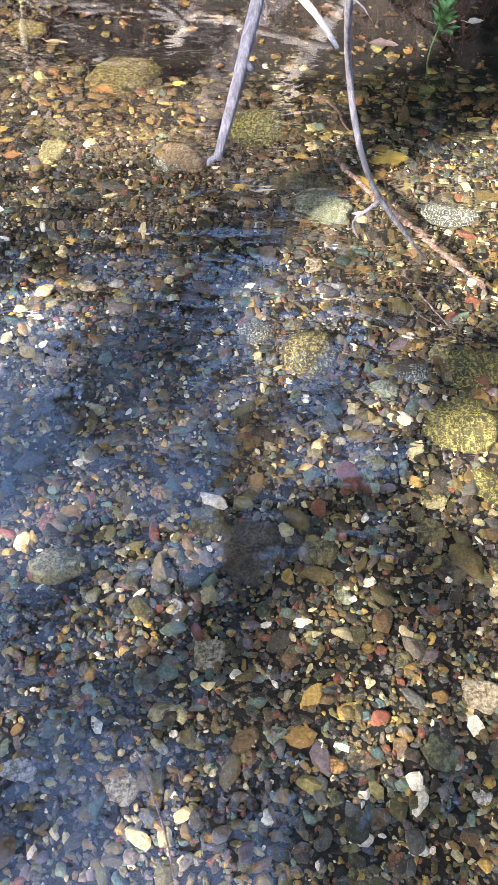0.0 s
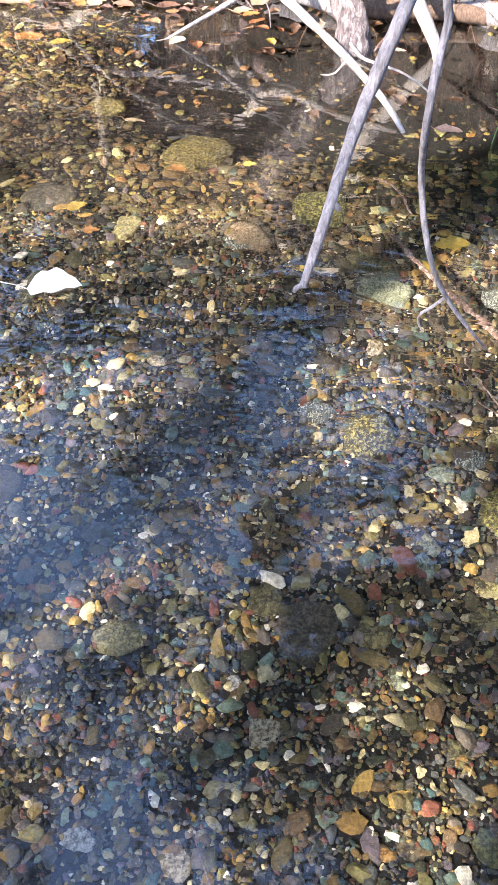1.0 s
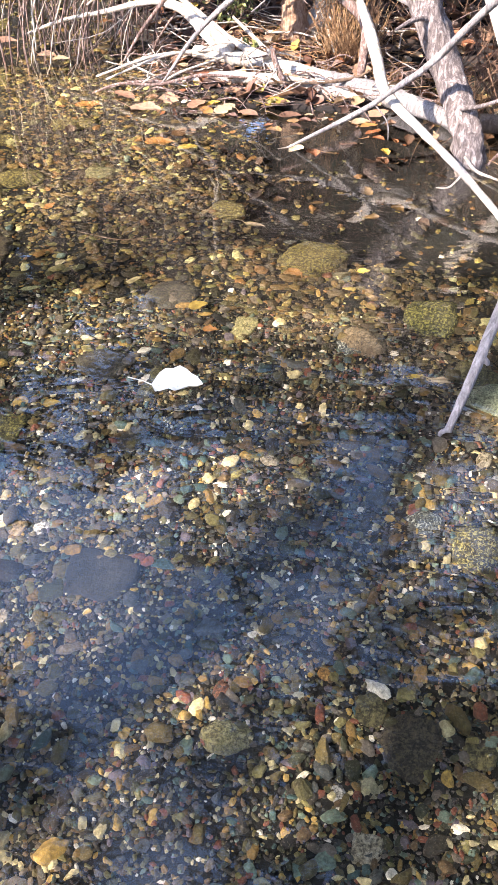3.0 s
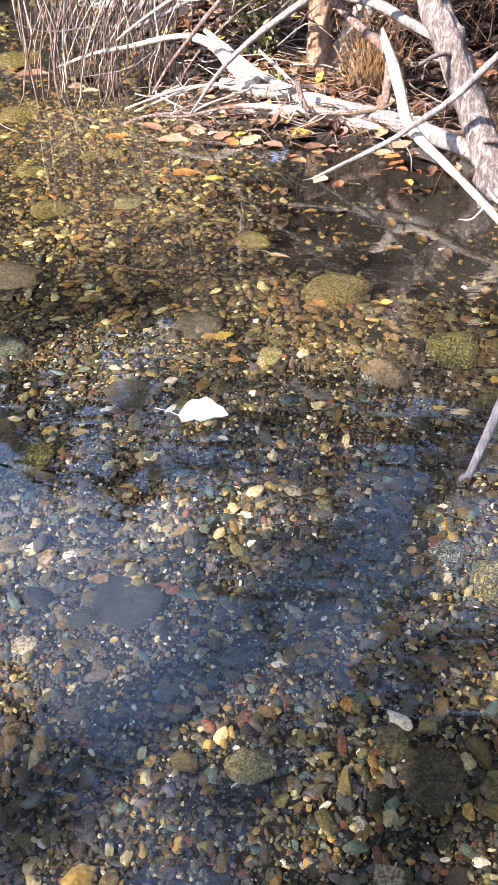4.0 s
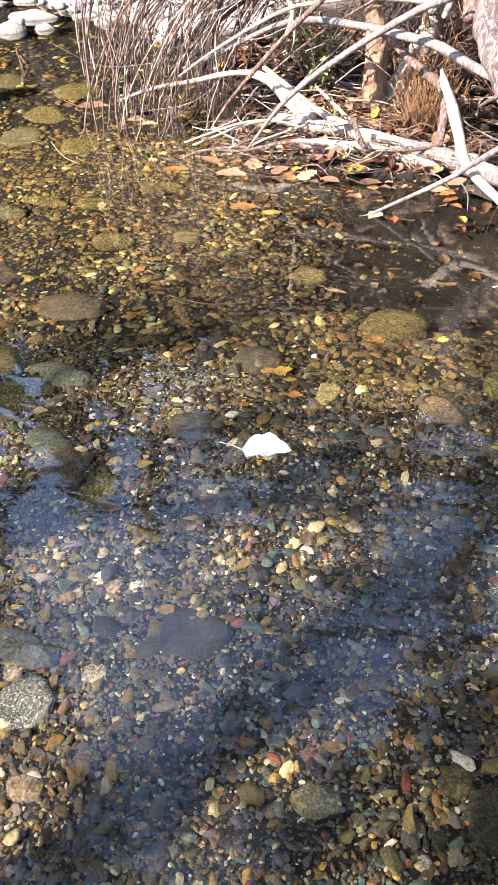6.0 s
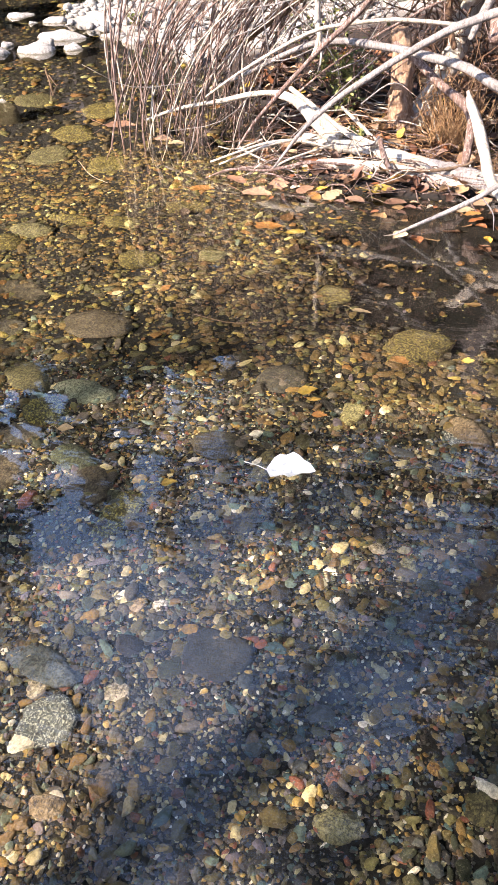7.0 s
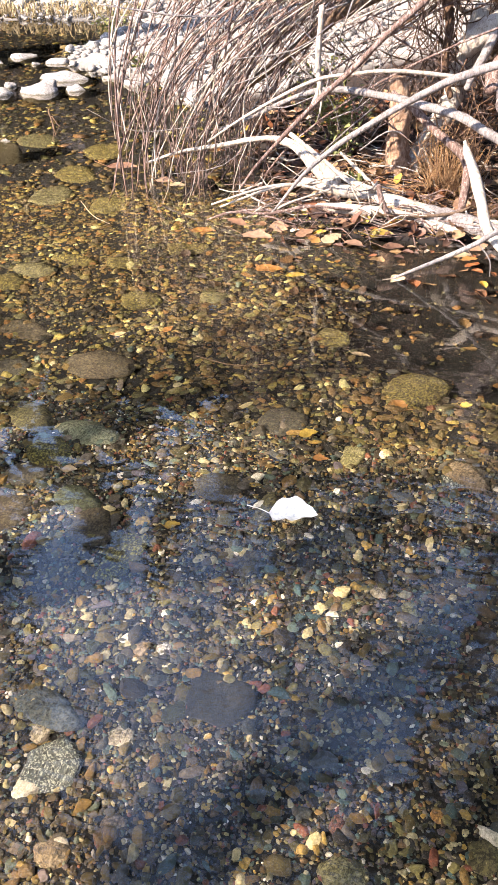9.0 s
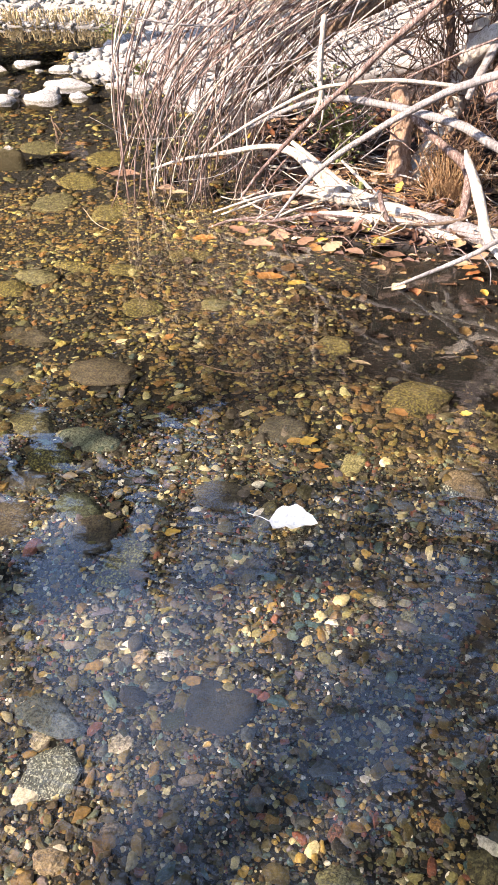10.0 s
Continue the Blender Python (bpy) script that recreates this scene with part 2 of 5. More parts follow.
def leaf_material(name, stops, key="island"):
    m = Nodes(name)
    c = m.ramp(m.island() if key == "island" else m.random(), stops, "CONSTANT" if len(stops) > 3 else "LINEAR")
    c = m.mix(1.0, c, m.ramp(m.noise(70, 4, 0.6, m.where()), [(0.3, 0.6), (0.6, 1.15)]), "MULTIPLY")
    m.bump(m.noise(140, 3, 0.6, m.where()), 0.3, 0.002)
    m.bsdf.inputs["Subsurface Weight"].default_value = 0.0
    return m.done(c, 0.6)


LITTER = leaf_material("dry_leaf_litter", [(0.0, (0.06, 0.03, 0.018)), (0.25, (0.11, 0.05, 0.028)), (0.45, (0.18, 0.10, 0.055)), (0.62, (0.20, 0.075, 0.03)),
                                           (0.76, (0.26, 0.17, 0.09)), (0.93, (0.42, 0.28, 0.05)), (0.97, (0.5, 0.42, 0.3))])
SUNK_LITTER = leaf_material("sunken_leaf", [(0.0, (0.018, 0.009, 0.004)), (0.3, (0.035, 0.017, 0.007)), (0.6, (0.065, 0.032, 0.009)), (0.85, (0.10, 0.058, 0.014))])
LEAF_YELLOW = leaf_material("yellow_leaf", [(0.0, (0.22, 0.15, 0.02)), (1.0, (0.36, 0.27, 0.05))], "object")
LEAF_ORANGE = leaf_material("orange_leaf", [(0.0, (0.16, 0.07, 0.018)), (1.0, (0.26, 0.125, 0.03))], "object")
LEAF_RUST = leaf_material("rust_leaf", [(0.0, (0.12, 0.055, 0.03)), (1.0, (0.36, 0.22, 0.13))], "object")
LEAF_PALE = leaf_material("pale_leaf", [(0.0, (0.24, 0.18, 0.10)), (1.0, (0.36, 0.28, 0.17))], "object")
LEAF_WHITE = leaf_material("bleached_leaf", [(0.0, (0.72, 0.67, 0.55)), (1.0, (0.76, 0.72, 0.6))], "object")
LEAF_WEED = leaf_material("yellow_green_leaf", [(0.0, (0.07, 0.085, 0.02)), (1.0, (0.22, 0.23, 0.07))])
LEAF_GREEN = leaf_material("green_leaf", [(0.0, (0.04, 0.10, 0.015)), (1.0, (0.11, 0.20, 0.04))])
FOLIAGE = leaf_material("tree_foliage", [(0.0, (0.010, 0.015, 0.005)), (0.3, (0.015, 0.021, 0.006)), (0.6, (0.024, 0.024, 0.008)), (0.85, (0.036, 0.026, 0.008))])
WATER = water_material()
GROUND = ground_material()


# ---- shaping ----
def mesh_object(name, verts, faces, material, parent=None, label="", smooth=True):
    me = bpy.data.meshes.new(name)
    me.from_pydata(verts if isinstance(verts, list) else verts.tolist(), [], faces if isinstance(faces, list) else faces.tolist())
    if smooth:
        me.polygons.foreach_set("use_smooth", [True] * len(me.polygons))
    me.materials.append(material)
    ob = new(name, me)
    if parent:
        ob.parent = parent
    if label:
        tagged(ob, label)
    return ob


def ball(subdivisions):
    bm = bmesh.new()
    bmesh.ops.create_icosphere(bm, subdivisions=subdivisions, radius=1)
    bm.verts.ensure_lookup_table()
    v = np.array([p.co[:] for p in bm.verts])
    f = np.array([[p.index for p in q.verts] for q in bm.faces])
    bm.free()
    return v, f


def rough_ball(subdivisions, seed, amount, flat=0.0):
    """A pebble: a ball pushed in and out, with some flat worn sides."""
    v, f = ball(subdivisions)
    rng = np.random.default_rng(seed)
    off = Vector(rng.uniform(-50, 50, 3))
    out = []
    cuts = rng.normal(size=(8, 3))
    cuts /= np.linalg.norm(cuts, axis=1)[:, None]
    depth = rng.uniform(0.62 if flat else 0.4, 0.95, 8)
    for p in v:
        q = p * (1 + amount * noise.noise(Vector(p) * 1.3 + off) + 0.4 * amount * noise.noise(Vector(p) * 3.1 + off))
        for n, d in zip(cuts, depth):
            over = q @ n - d
            if over > 0:
                q = q - n * over * (0.75 if flat else 0.9)
        out.append(q * (1 + 0.05 * noise.noise(Vector(q) * 5 + off) + 0.03 * noise.noise(Vector(q) * 11 + off)) if flat else q)
    return np.array(out), f


def smooth_line(points, n):
    """Catmull-Rom through the given points."""
    p = np.array(points, float)
    p = np.vstack([2 * p[0] - p[1], p, 2 * p[-1] - p[-2]])
    k = len(p) - 3
    u = np.linspace(0, k - 1e-6, n)
    i = u.astype(int)
    t = (u - i)[:, None]
    a, b, c, d = p[i], p[i + 1], p[i + 2], p[i + 3]
    return 0.5 * (2 * b + (c - a) * t + (2 * a - 5 * b + 4 * c - d) * t**2 + (3 * b - a - 3 * c + d) * t**3)


def tube(points, radii, sides=7, steps=14, seed=0, knots=0.12, wobble=0.0, bark=0.0):
    """A limb along a line: uneven thickness, rounded ends. Returns vertices and faces."""
    line = smooth_line(points, steps)
    rad = np.interp(np.linspace(0, 1, steps), np.linspace(0, 1, len(radii)), radii)
    rng = np.random.default_rng(seed)
    if wobble:
        line[1:-1] += rng.normal(0, wobble, (steps - 2, 3))
    way = np.gradient(line, axis=0)
    way /= np.linalg.norm(way, axis=1)[:, None] + 1e-9
    side = np.cross(way, [0.31, 0.17, 0.93])
    side /= np.linalg.norm(side, axis=1)[:, None] + 1e-9
    up = np.cross(way, side)
    ang = np.linspace(0, 2 * np.pi, sides, endpoint=False)
    bumps = 1 + knots * rng.normal(0, 1, (steps, sides)).clip(-1.5, 1.5)
    if bark:
        for i in range(steps):
            for j in range(sides):
                p = Vector((np.cos(ang[j]) * 2.2 + seed, np.sin(ang[j]) * 2.2, i * 0.22))
                bumps[i, j] = 1 + bark * (noise.noise(p) + 0.6 * noise.noise(p * 2.3))
    ring = line[:, None] + (side[:, None] * np.cos(ang)[None, :, None] + up[:, None] * np.sin(ang)[None, :, None]) * (rad[:, None] * bumps)[..., None]
    verts = ring.reshape(-1, 3)
    faces = []
    for i in range(steps - 1):
        for j in range(sides):
            a, b = i * sides + j, i * sides + (j + 1) % sides
            faces.append([a, b, b + sides, a + sides])
    n = len(verts)
    verts = np.vstack([verts, line[0] - way[0] * rad[0] * 0.4, line[-1] + way[-1] * rad[-1] * 0.4])
    for j in range(sides):
        faces.append([(j + 1) % sides, j, n])
        faces.append([n - sides + j, n - sides + (j + 1) % sides, n + 1])
    return verts, faces


def join(pieces):
    verts, faces, base = [], [], 0
    for v, f in pieces:
        verts.append(np.asarray(v))
        faces += [[i + base for i in q] for q in (f if isinstance(f, list) else f.tolist())]
        base += len(v)
    return np.vstack(verts), faces


def at_base(name, place):
    ob = new(name)
    ob.location = place
    ob.empty_display_size = 0.1
    return ob


def part(name, verts, faces, material, parent, label="", smooth=True):
    """One mesh under a thing; vertices are given in the world."""
    off = np.array(parent.location)
    if parent.parent:
        off = off + np.array(parent.parent.location)
    return mesh_object(name, np.asarray(verts) - off, faces, material, parent, label, smooth)


# ---- ground ----
BANK = [(-1.02, 3.40), (-0.74, 3.29), (-0.36, 3.29), (-0.12, 3.36), (-0.14, 3.56), (-0.32, 3.72), (-0.22, 3.92), (0.12, 3.86), (0.3, 3.4), (0.55, 3.1),
        (0.9, 2.85), (1.4, 2.4), (1.8, 1.2), (2.2, -1), (3, -4), (60, -4), (60, 90), (-60, 90), (-60, 6), (-14, 6.2), (-9, 6.6), (-6, 6.8), (-4.3, 6.95),
        (-3.2, 7.05), (-3.05, 6.7), (-3.3, 6.05), (-3.1, 5.66), (-2.85, 5.5), (-2.55, 5.42), (-2.2, 5.1), (-1.8, 4.72), (-1.45, 4.3), (-1.15, 3.85)]
NEAR = [(-60, 3.4), (-9, 3.0), (-5.5, 2.2), (-4.0, 0.8), (-3.0, -0.6), (-0.8, -1.1), (0.6, -1.0), (1.8, -1.2), (2.2, -1.6), (60, -2), (60, -90), (-60, -90)]


def inside(poly, x, y):
    """Signed distance to an outline: positive inside."""
    p = np.array(poly)
    q = np.roll(p, -1, axis=0)
    best = np.full(x.shape, 1e9)
    odd = np.zeros(x.shape, bool)
    for (ax, ay), (bx, by) in zip(p, q):
        dx, dy = bx - ax, by - ay
        t = (((x - ax) * dx + (y - ay) * dy) / (dx * dx + dy * dy)).clip(0, 1)
        best = np.minimum(best, np.hypot(x - ax - t * dx, y - ay - t * dy))
        cross = ((ay > y) != (by > y)) & (x < dx * (y - ay) / (dy if dy else 1e-9) + ax)
        odd ^= cross
    return np.where(odd, best, -best)


def wave(x, y, k, seed):
    rng = np.random.default_rng(seed)
    z = 0
    for _ in range(6):
        a, ph, s = rng.uniform(0, 6.28), rng.uniform(0, 6.28), rng.uniform(0.6, 1.7) * k
        z = z + np.sin((x * np.cos(a) + y * np.sin(a)) * s + ph)
    return z / 6


def ground_height(x, y):
    x, y = np.asarray(x, float), np.asarray(y, float)
    z = -0.185 + 0.03 * wave(x, y, 2.2, 3) + 0.012 * wave(x, y, 9, 4)
    z = z - 0.14 * np.exp(-(((x + 3.1) / 1.0) ** 2 + ((y - 4.3) / 0.6) ** 2)) + 0.11 * np.exp(-(((x + 3.1) / 0.8) ** 2 + ((y - 5.25) / 0.5) ** 2))
    z = z - 0.3 * np.exp(-(((x - 0.25) / 0.9) ** 4 + ((y - 2.9) / 0.45) ** 4)) - 0.10 * np.exp(-(((x + 2.2) / 1.0) ** 2 + ((y - 3.3) / 0.7) ** 2))
    for poly, slope, top in ((BANK, 0.085, 1.6), (NEAR, 0.45, 2.2)):
        d = inside(poly, x, y) + 0.06 * wave(x, y, 5, 5)
        rise = np.where(d > 0, 0.012 + np.minimum(d * slope, top) + 0.02 * wave(x, y, 8, 6) * (d / 0.3).clip(0, 1), 0)
        shelf = ((d + 0.16) / 0.16).clip(0, 1) ** 2
        z = np.where(d > 0, rise, z * (1 - shelf) + 0.012 * shelf) if poly is BANK else np.where(d > -0.6, np.maximum(z, -0.17 + (d + 0.6).clip(0) * 0.35), z)
    far = np.maximum(y - 9, 0) * 0.42 + np.maximum(x - 5, 0) * 0.35 + np.maximum(-9 - x, 0) * 0.25
    return z + np.minimum(far, 14) * (1 + 0.15 * wave(x, y, 0.3, 9))


def lines_of(lo, hi, step, far, n):
    mid = np.arange(lo, hi, step)
    a = lo - np.geomspace(step, far, n)[::-1]
    b = hi + np.geomspace(step, far, n)
    return np.concatenate([a, mid, b])


def sheet(name, xs, ys, height, material):
    gx, gy = np.meshgrid(xs, ys)
    gz = height(gx, gy)
    nx, ny = len(xs), len(ys)
    i = np.arange(nx * ny).reshape(ny, nx)
    faces = np.stack([i[:-1, :-1], i[:-1, 1:], i[1:, 1:], i[1:, :-1]], -1).reshape(-1, 4)
    return mesh_object(name, np.stack([gx, gy, gz], -1).reshape(-1, 3), faces, material)


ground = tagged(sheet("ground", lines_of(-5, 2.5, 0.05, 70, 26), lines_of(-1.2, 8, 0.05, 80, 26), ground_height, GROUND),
                "stream bed of silt coloured near-black for shade, rising to littered banks", "ground", kind="structure")
water = tagged(sheet("water", lines_of(-5, 2.5, 0.5, 70, 14), lines_of(-1.2, 8, 0.5, 80, 14), lambda x, y: x * 0, WATER),
               "clear shallow stream water with faint ripples", "water", kind="structure")
water.visible_shadow = False


# ---- loose gravel of the bed ----
def scatter(count, box, seed, sizes):
    rng = np.random.default_rng(seed)
    x, y = rng.uniform(box[0], box[1], count), rng.uniform(box[2], box[3], count)
    r = np.exp(rng.normal(np.log(sizes[0]), sizes[1], count)).clip(*sizes[2:])
    return x, y, r, rng


def pebbles(name, count, box, seed, sizes, subdivisions, keep, material, label, squash=0.55, smooth=True):
    """Many stones in one mesh, each an island of its own."""
    x, y, r, rng = scatter(count, box, seed, sizes)
    ok = keep(x, y)
    x, y, r = x[ok], y[ok], r[ok]
    n = len(x)
    kinds = [rough_ball(subdivisions, 100 + seed + k, 0.35)[0] for k in range(24)]
    f = ball(subdivisions)[1]
    base = np.array(kinds)[rng.integers(0, 24, n)]
    base = base * np.stack([r * rng.uniform(0.8, 1.6, n), r * rng.uniform(0.6, 1.0, n), r * rng.uniform(0.75, 1.15, n) * squash], -1)[:, None]
    a, tilt = rng.uniform(0, 6.28, n), rng.normal(0, 0.22, n)
    ca, sa, ct, st = np.cos(a)[:, None], np.sin(a)[:, None], np.cos(tilt)[:, None], np.sin(tilt)[:, None]
    bx, by, bz = base[..., 0] * ct - base[..., 2] * st, base[..., 1], base[..., 0] * st + base[..., 2] * ct
    px, py = bx * ca - by * sa, bx * sa + by * ca
    z = ground_height(x, y) + r * squash * rng.uniform(0.05, 0.6, n)
    verts = np.stack([px + x[:, None], py + y[:, None], bz + z[:, None]], -1).reshape(-1, 3)
    faces = (f[None] + (np.arange(n) * base.shape[1])[:, None, None]).reshape(-1, 3)
    return tagged(mesh_object(name, verts, faces, material, smooth=smooth), label, "gravel", kind="stuff")


def in_stream(x, y):
    return (inside(BANK, x, y) < 0.03) & (inside(NEAR, x, y) < 0)


def out_of_hole(x, y):
    # little gravel in the hollow under the driftwood; its near-black silt stands for shade
    hole = ((x - 0.3) / 0.95) ** 4 + ((y - 2.95) / 0.58) ** 4 < 1.0 + 0.35 * wave(x, y, 9, 31)
    return in_stream(x, y) & (~hole | (wave(x * 40, y * 40, 9, 32) > 0.3))


pebbles("gravel", 13500, (-1.7, 0.85, 0.05, 2.1), 11, (0.0078, 0.42, 0.004, 0.019), 2, in_stream, GRAVEL, "wet mixed river gravel of grey, olive and ochre stones", 0.55, False)
pebbles("gravel", 900, (-1.7, 0.85, 0.05, 2.3), 19, (0.015, 0.35, 0.01, 0.032), 2, in_stream, GRAVEL, "larger worn stones scattered through the gravel", 0.5, False)
pebbles("fine_gravel", 62000, (-1.6, 0.75, 0.15, 2.1), 18, (0.0046, 0.35, 0.0025, 0.009), 1, in_stream, GRAVEL, "fine wet grit between the pebbles", 0.75, False)
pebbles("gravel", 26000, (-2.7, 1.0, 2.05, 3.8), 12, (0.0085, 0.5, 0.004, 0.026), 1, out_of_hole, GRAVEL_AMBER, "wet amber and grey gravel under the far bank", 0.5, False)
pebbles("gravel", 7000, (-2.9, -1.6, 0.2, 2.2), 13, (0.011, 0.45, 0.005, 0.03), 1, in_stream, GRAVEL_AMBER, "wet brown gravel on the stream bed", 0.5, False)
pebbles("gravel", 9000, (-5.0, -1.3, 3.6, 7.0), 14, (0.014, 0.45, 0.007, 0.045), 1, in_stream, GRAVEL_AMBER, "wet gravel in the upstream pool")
pebbles("gravel", 1200, (0.8, 2.0, -0.4, 2.4), 15, (0.02, 0.4, 0.01, 0.045), 1, in_stream, GRAVEL, "wet gravel near the bank")
pebbles("gravel", 1200, (-1.8, 0.9, -1.2, 0.1), 16, (0.02, 0.4, 0.01, 0.045), 1, in_stream, GRAVEL, "wet gravel at the near shore")
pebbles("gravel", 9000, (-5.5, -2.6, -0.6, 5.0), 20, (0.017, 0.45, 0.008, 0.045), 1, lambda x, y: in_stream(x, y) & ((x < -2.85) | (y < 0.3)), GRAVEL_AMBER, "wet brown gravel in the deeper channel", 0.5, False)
pebbles("cobbles", 13000, (-9.0, -0.9, 4.3, 11.0), 17, (0.032, 0.42, 0.016, 0.085), 1, lambda x, y: (inside(BANK, x, y) > -0.02) & (y > 6.3 + 0.75 * x), ROCK["dry"],
        "dry pale cobbles of a sunlit gravel bar", 0.6)

STONES = [rough_ball(3, 300 + k, 0.34, 1.0) for k in range(6)]
STONE_SMALL = [rough_ball(2, 340 + k, 0.34) for k in range(8)]
small_meshes = []
for v, f in STONE_SMALL:
    me = bpy.data.meshes.new("pebble")
    me.from_pydata(v.tolist(), [], f.tolist())
    me.polygons.foreach_set("use_smooth", [True] * len(me.polygons))
    me.materials.append(PEBBLE)
    small_meshes.append(me)

rng = np.random.default_rng(77)
for k in range(280):
    x, y = rng.uniform(-1.6, 0.65), 0.15 + 2.9 * rng.uniform(0, 1) ** 1.3
    if not in_stream(np.array([x]), np.array([y]))[0]:
        continue
    r = float(np.exp(rng.normal(np.log(0.0135), 0.3)).clip(0.009, 0.026))
    peb = new("pebble", small_meshes[int(rng.integers(0, 8))])
    peb.parent = ground
    peb.location = (x, y, float(ground_height(x, y)) + r * 0.35)
    peb.rotation_euler = (rng.normal(0, 0.15), rng.normal(0, 0.15), rng.uniform(0, 6.28))
    peb.scale = (r * rng.uniform(0.9, 1.4), r * rng.uniform(0.7, 1.0), r * rng.uniform(0.45, 0.7))

count_stones = [0]


def stone(name, x, y, wide, deep, kind, label, high=None, turn=None, lift=0.0):
    """A single larger stone lying on the bed or shore."""
    k = count_stones[0] = count_stones[0] + 1
    rg = np.random.default_rng(900 + k)
    v, f = STONES[k % 6]
    h = high or (0.16 if kind in ("brown", "dark", "slab") else 0.25) * min(wide, deep)
    a = rg.uniform(-0.35, 0.35) if turn is None else turn
    p = v * np.array([wide / 1.75, deep / 1.75, h / 1.3])
    p = np.stack([p[:, 0] * np.cos(a) - p[:, 1] * np.sin(a), p[:, 0] * np.sin(a) + p[:, 1] * np.cos(a), p[:, 2]], -1)
    ob = mesh_object(name, p, f, ROCK[kind])
    ob.location = (x, y, float(ground_height(x, y)) + h * 0.18 + lift)
    return tagged(ob, label, "rock", group="boulders in the pool" if name == "river_boulder" else "stones on the stream bed")


stone("mossy_rock", 0.12, 1.29, 0.109, 0.124, "mossdark", "dark stone covered with tufts of moss")
stone("speckled_rock", 0.01, 1.34, 0.070, 0.060, "speck", "grey speckled stone on the stream bed")
stone("mossy_rock", 0.41, 1.10, 0.139, 0.129, "moss", "yellow-green mossy stone on the stream bed")
stone("mossy_rock", 0.45, 1.25, 0.102, 0.100, "moss", "yellow-green mossy stone on the stream bed")
stone("speckled_rock", 0.47, 1.75, 0.121, 0.089, "speck", "grey speckled stone on the stream bed")
stone("mossy_rock", 0.44, 0.97, 0.051, 0.093, "moss", "yellow-green mossy stone on the stream bed")
stone("quartz_pebble", 0.17, 1.49, 0.056, 0.042, "white", "white quartz pebble among darker gravel")
stone("cream_stone", 0.14, 1.56, 0.038, 0.044, "cream", "cream-coloured stone lying on the gravel")
stone("pale_stone", 0.22, 0.96, 0.035, 0.051, "aqua", "flat pale green stone under water")
stone("cream_stone", -0.06, 0.62, 0.048, 0.051, "cream", "cream-coloured stone lying on the gravel")
stone("quartz_pebble", -0.11, 0.70, 0.031, 0.029, "white", "white quartz pebble among darker gravel")
stone("yellow_stone", -0.32, 0.77, 0.084, 0.064, "lime", "pale yellowish stone lying on the gravel")
stone("ochre_pebble", -0.16, 0.93, 0.035, 0.031, "orange", "ochre orange pebble on the stream bed")
stone("cream_stone", -0.17, 0.41, 0.051, 0.042, "cream", "cream-coloured stone lying on the gravel")
stone("quartz_pebble", -0.32, 0.43, 0.051, 0.032, "white", "white quartz pebble among darker gravel")
stone("cream_stone", 0.36, 0.56, 0.059, 0.053, "cream", "cream-coloured stone lying on the gravel")
stone("quartz_pebble", 0.24, 0.34, 0.030, 0.019, "white", "white quartz pebble among darker gravel")
stone("quartz_pebble", 0.34, 0.41, 0.027, 0.025, "white", "white quartz pebble among darker gravel")
stone("rusty_pebble", 0.21, 0.32, 0.024, 0.027, "rust", "rust-red pebble among the gravel")
stone("brown_stone", 0.01, 0.81, 0.104, 0.111, "brown", "smooth brown stone sunk in the gravel")
stone("olive_stone", -0.07, 0.87, 0.058, 0.064, "olive", "olive-grey stone on the stream bed")
stone("olive_stone", 0.12, 0.81, 0.061, 0.045, "olive", "olive-grey stone on the stream bed")
stone("brown_stone", 0.17, 0.46, 0.036, 0.033, "brown", "smooth brown stone sunk in the gravel")
stone("green_stone", 0.29, 0.47, 0.048, 0.052, "green", "dark green stone coated with algae")
stone("olive_stone", 0.25, 0.61, 0.030, 0.051, "olive", "olive-grey stone on the stream bed")
stone("brown_stone", 0.35, 0.79, 0.066, 0.055, "brown", "smooth brown stone sunk in the gravel")
stone("olive_stone", 0.32, 0.86, 0.058, 0.048, "olive", "olive-grey stone on the stream bed")
stone("yellow_stone", 0.33, 0.93, 0.050, 0.033, "lime", "pale yellowish stone lying on the gravel")
stone("yellow_stone", 0.23, 1.01, 0.041, 0.042, "lime", "pale yellowish stone lying on the gravel")
stone("pale_stone", 0.27, 1.20, 0.055, 0.048, "aqua", "flat pale green stone under water")
stone("speckled_rock", 0.33, 1.24, 0.062, 0.056, "speck", "grey speckled stone on the stream bed")
stone("mossy_rock", 0.01, 2.11, 0.150, 0.158, "moss", "yellow-green mossy stone on the stream bed")
stone("pale_stone", 0.17, 1.77, 0.135, 0.100, "aqua", "flat pale green stone under water")
stone("yellow_stone", -0.52, 1.99, 0.065, 0.104, "lime", "pale yellowish stone lying on the gravel")
stone("tan_stone", -0.18, 1.97, 0.116, 0.102, "tan", "rounded tan stone on the stream bed")
stone("olive_stone", 0.13, 1.87, 0.112, 0.085, "olive", "olive-grey stone on the stream bed")
stone("rusty_pebble", -0.35, 0.86, 0.027, 0.037, "rust", "rust-red pebble among the gravel")
stone("rusty_pebble", 0.16, 0.85, 0.034, 0.031, "rust", "rust-red pebble among the gravel")
stone("yellow_stone", 0.39, 1.29, 0.046, 0.041, "lime", "pale yellowish stone lying on the gravel")
stone("tan_stone", 0.40, 1.25, 0.032, 0.050, "tan", "rounded tan stone on the stream bed")
stone("pale_stone", 0.16, 0.73, 0.027, 0.033, "aqua", "flat pale green stone under water")
stone("ochre_pebble", 0.13, 0.45, 0.036, 0.022, "orange", "ochre orange pebble on the stream bed")
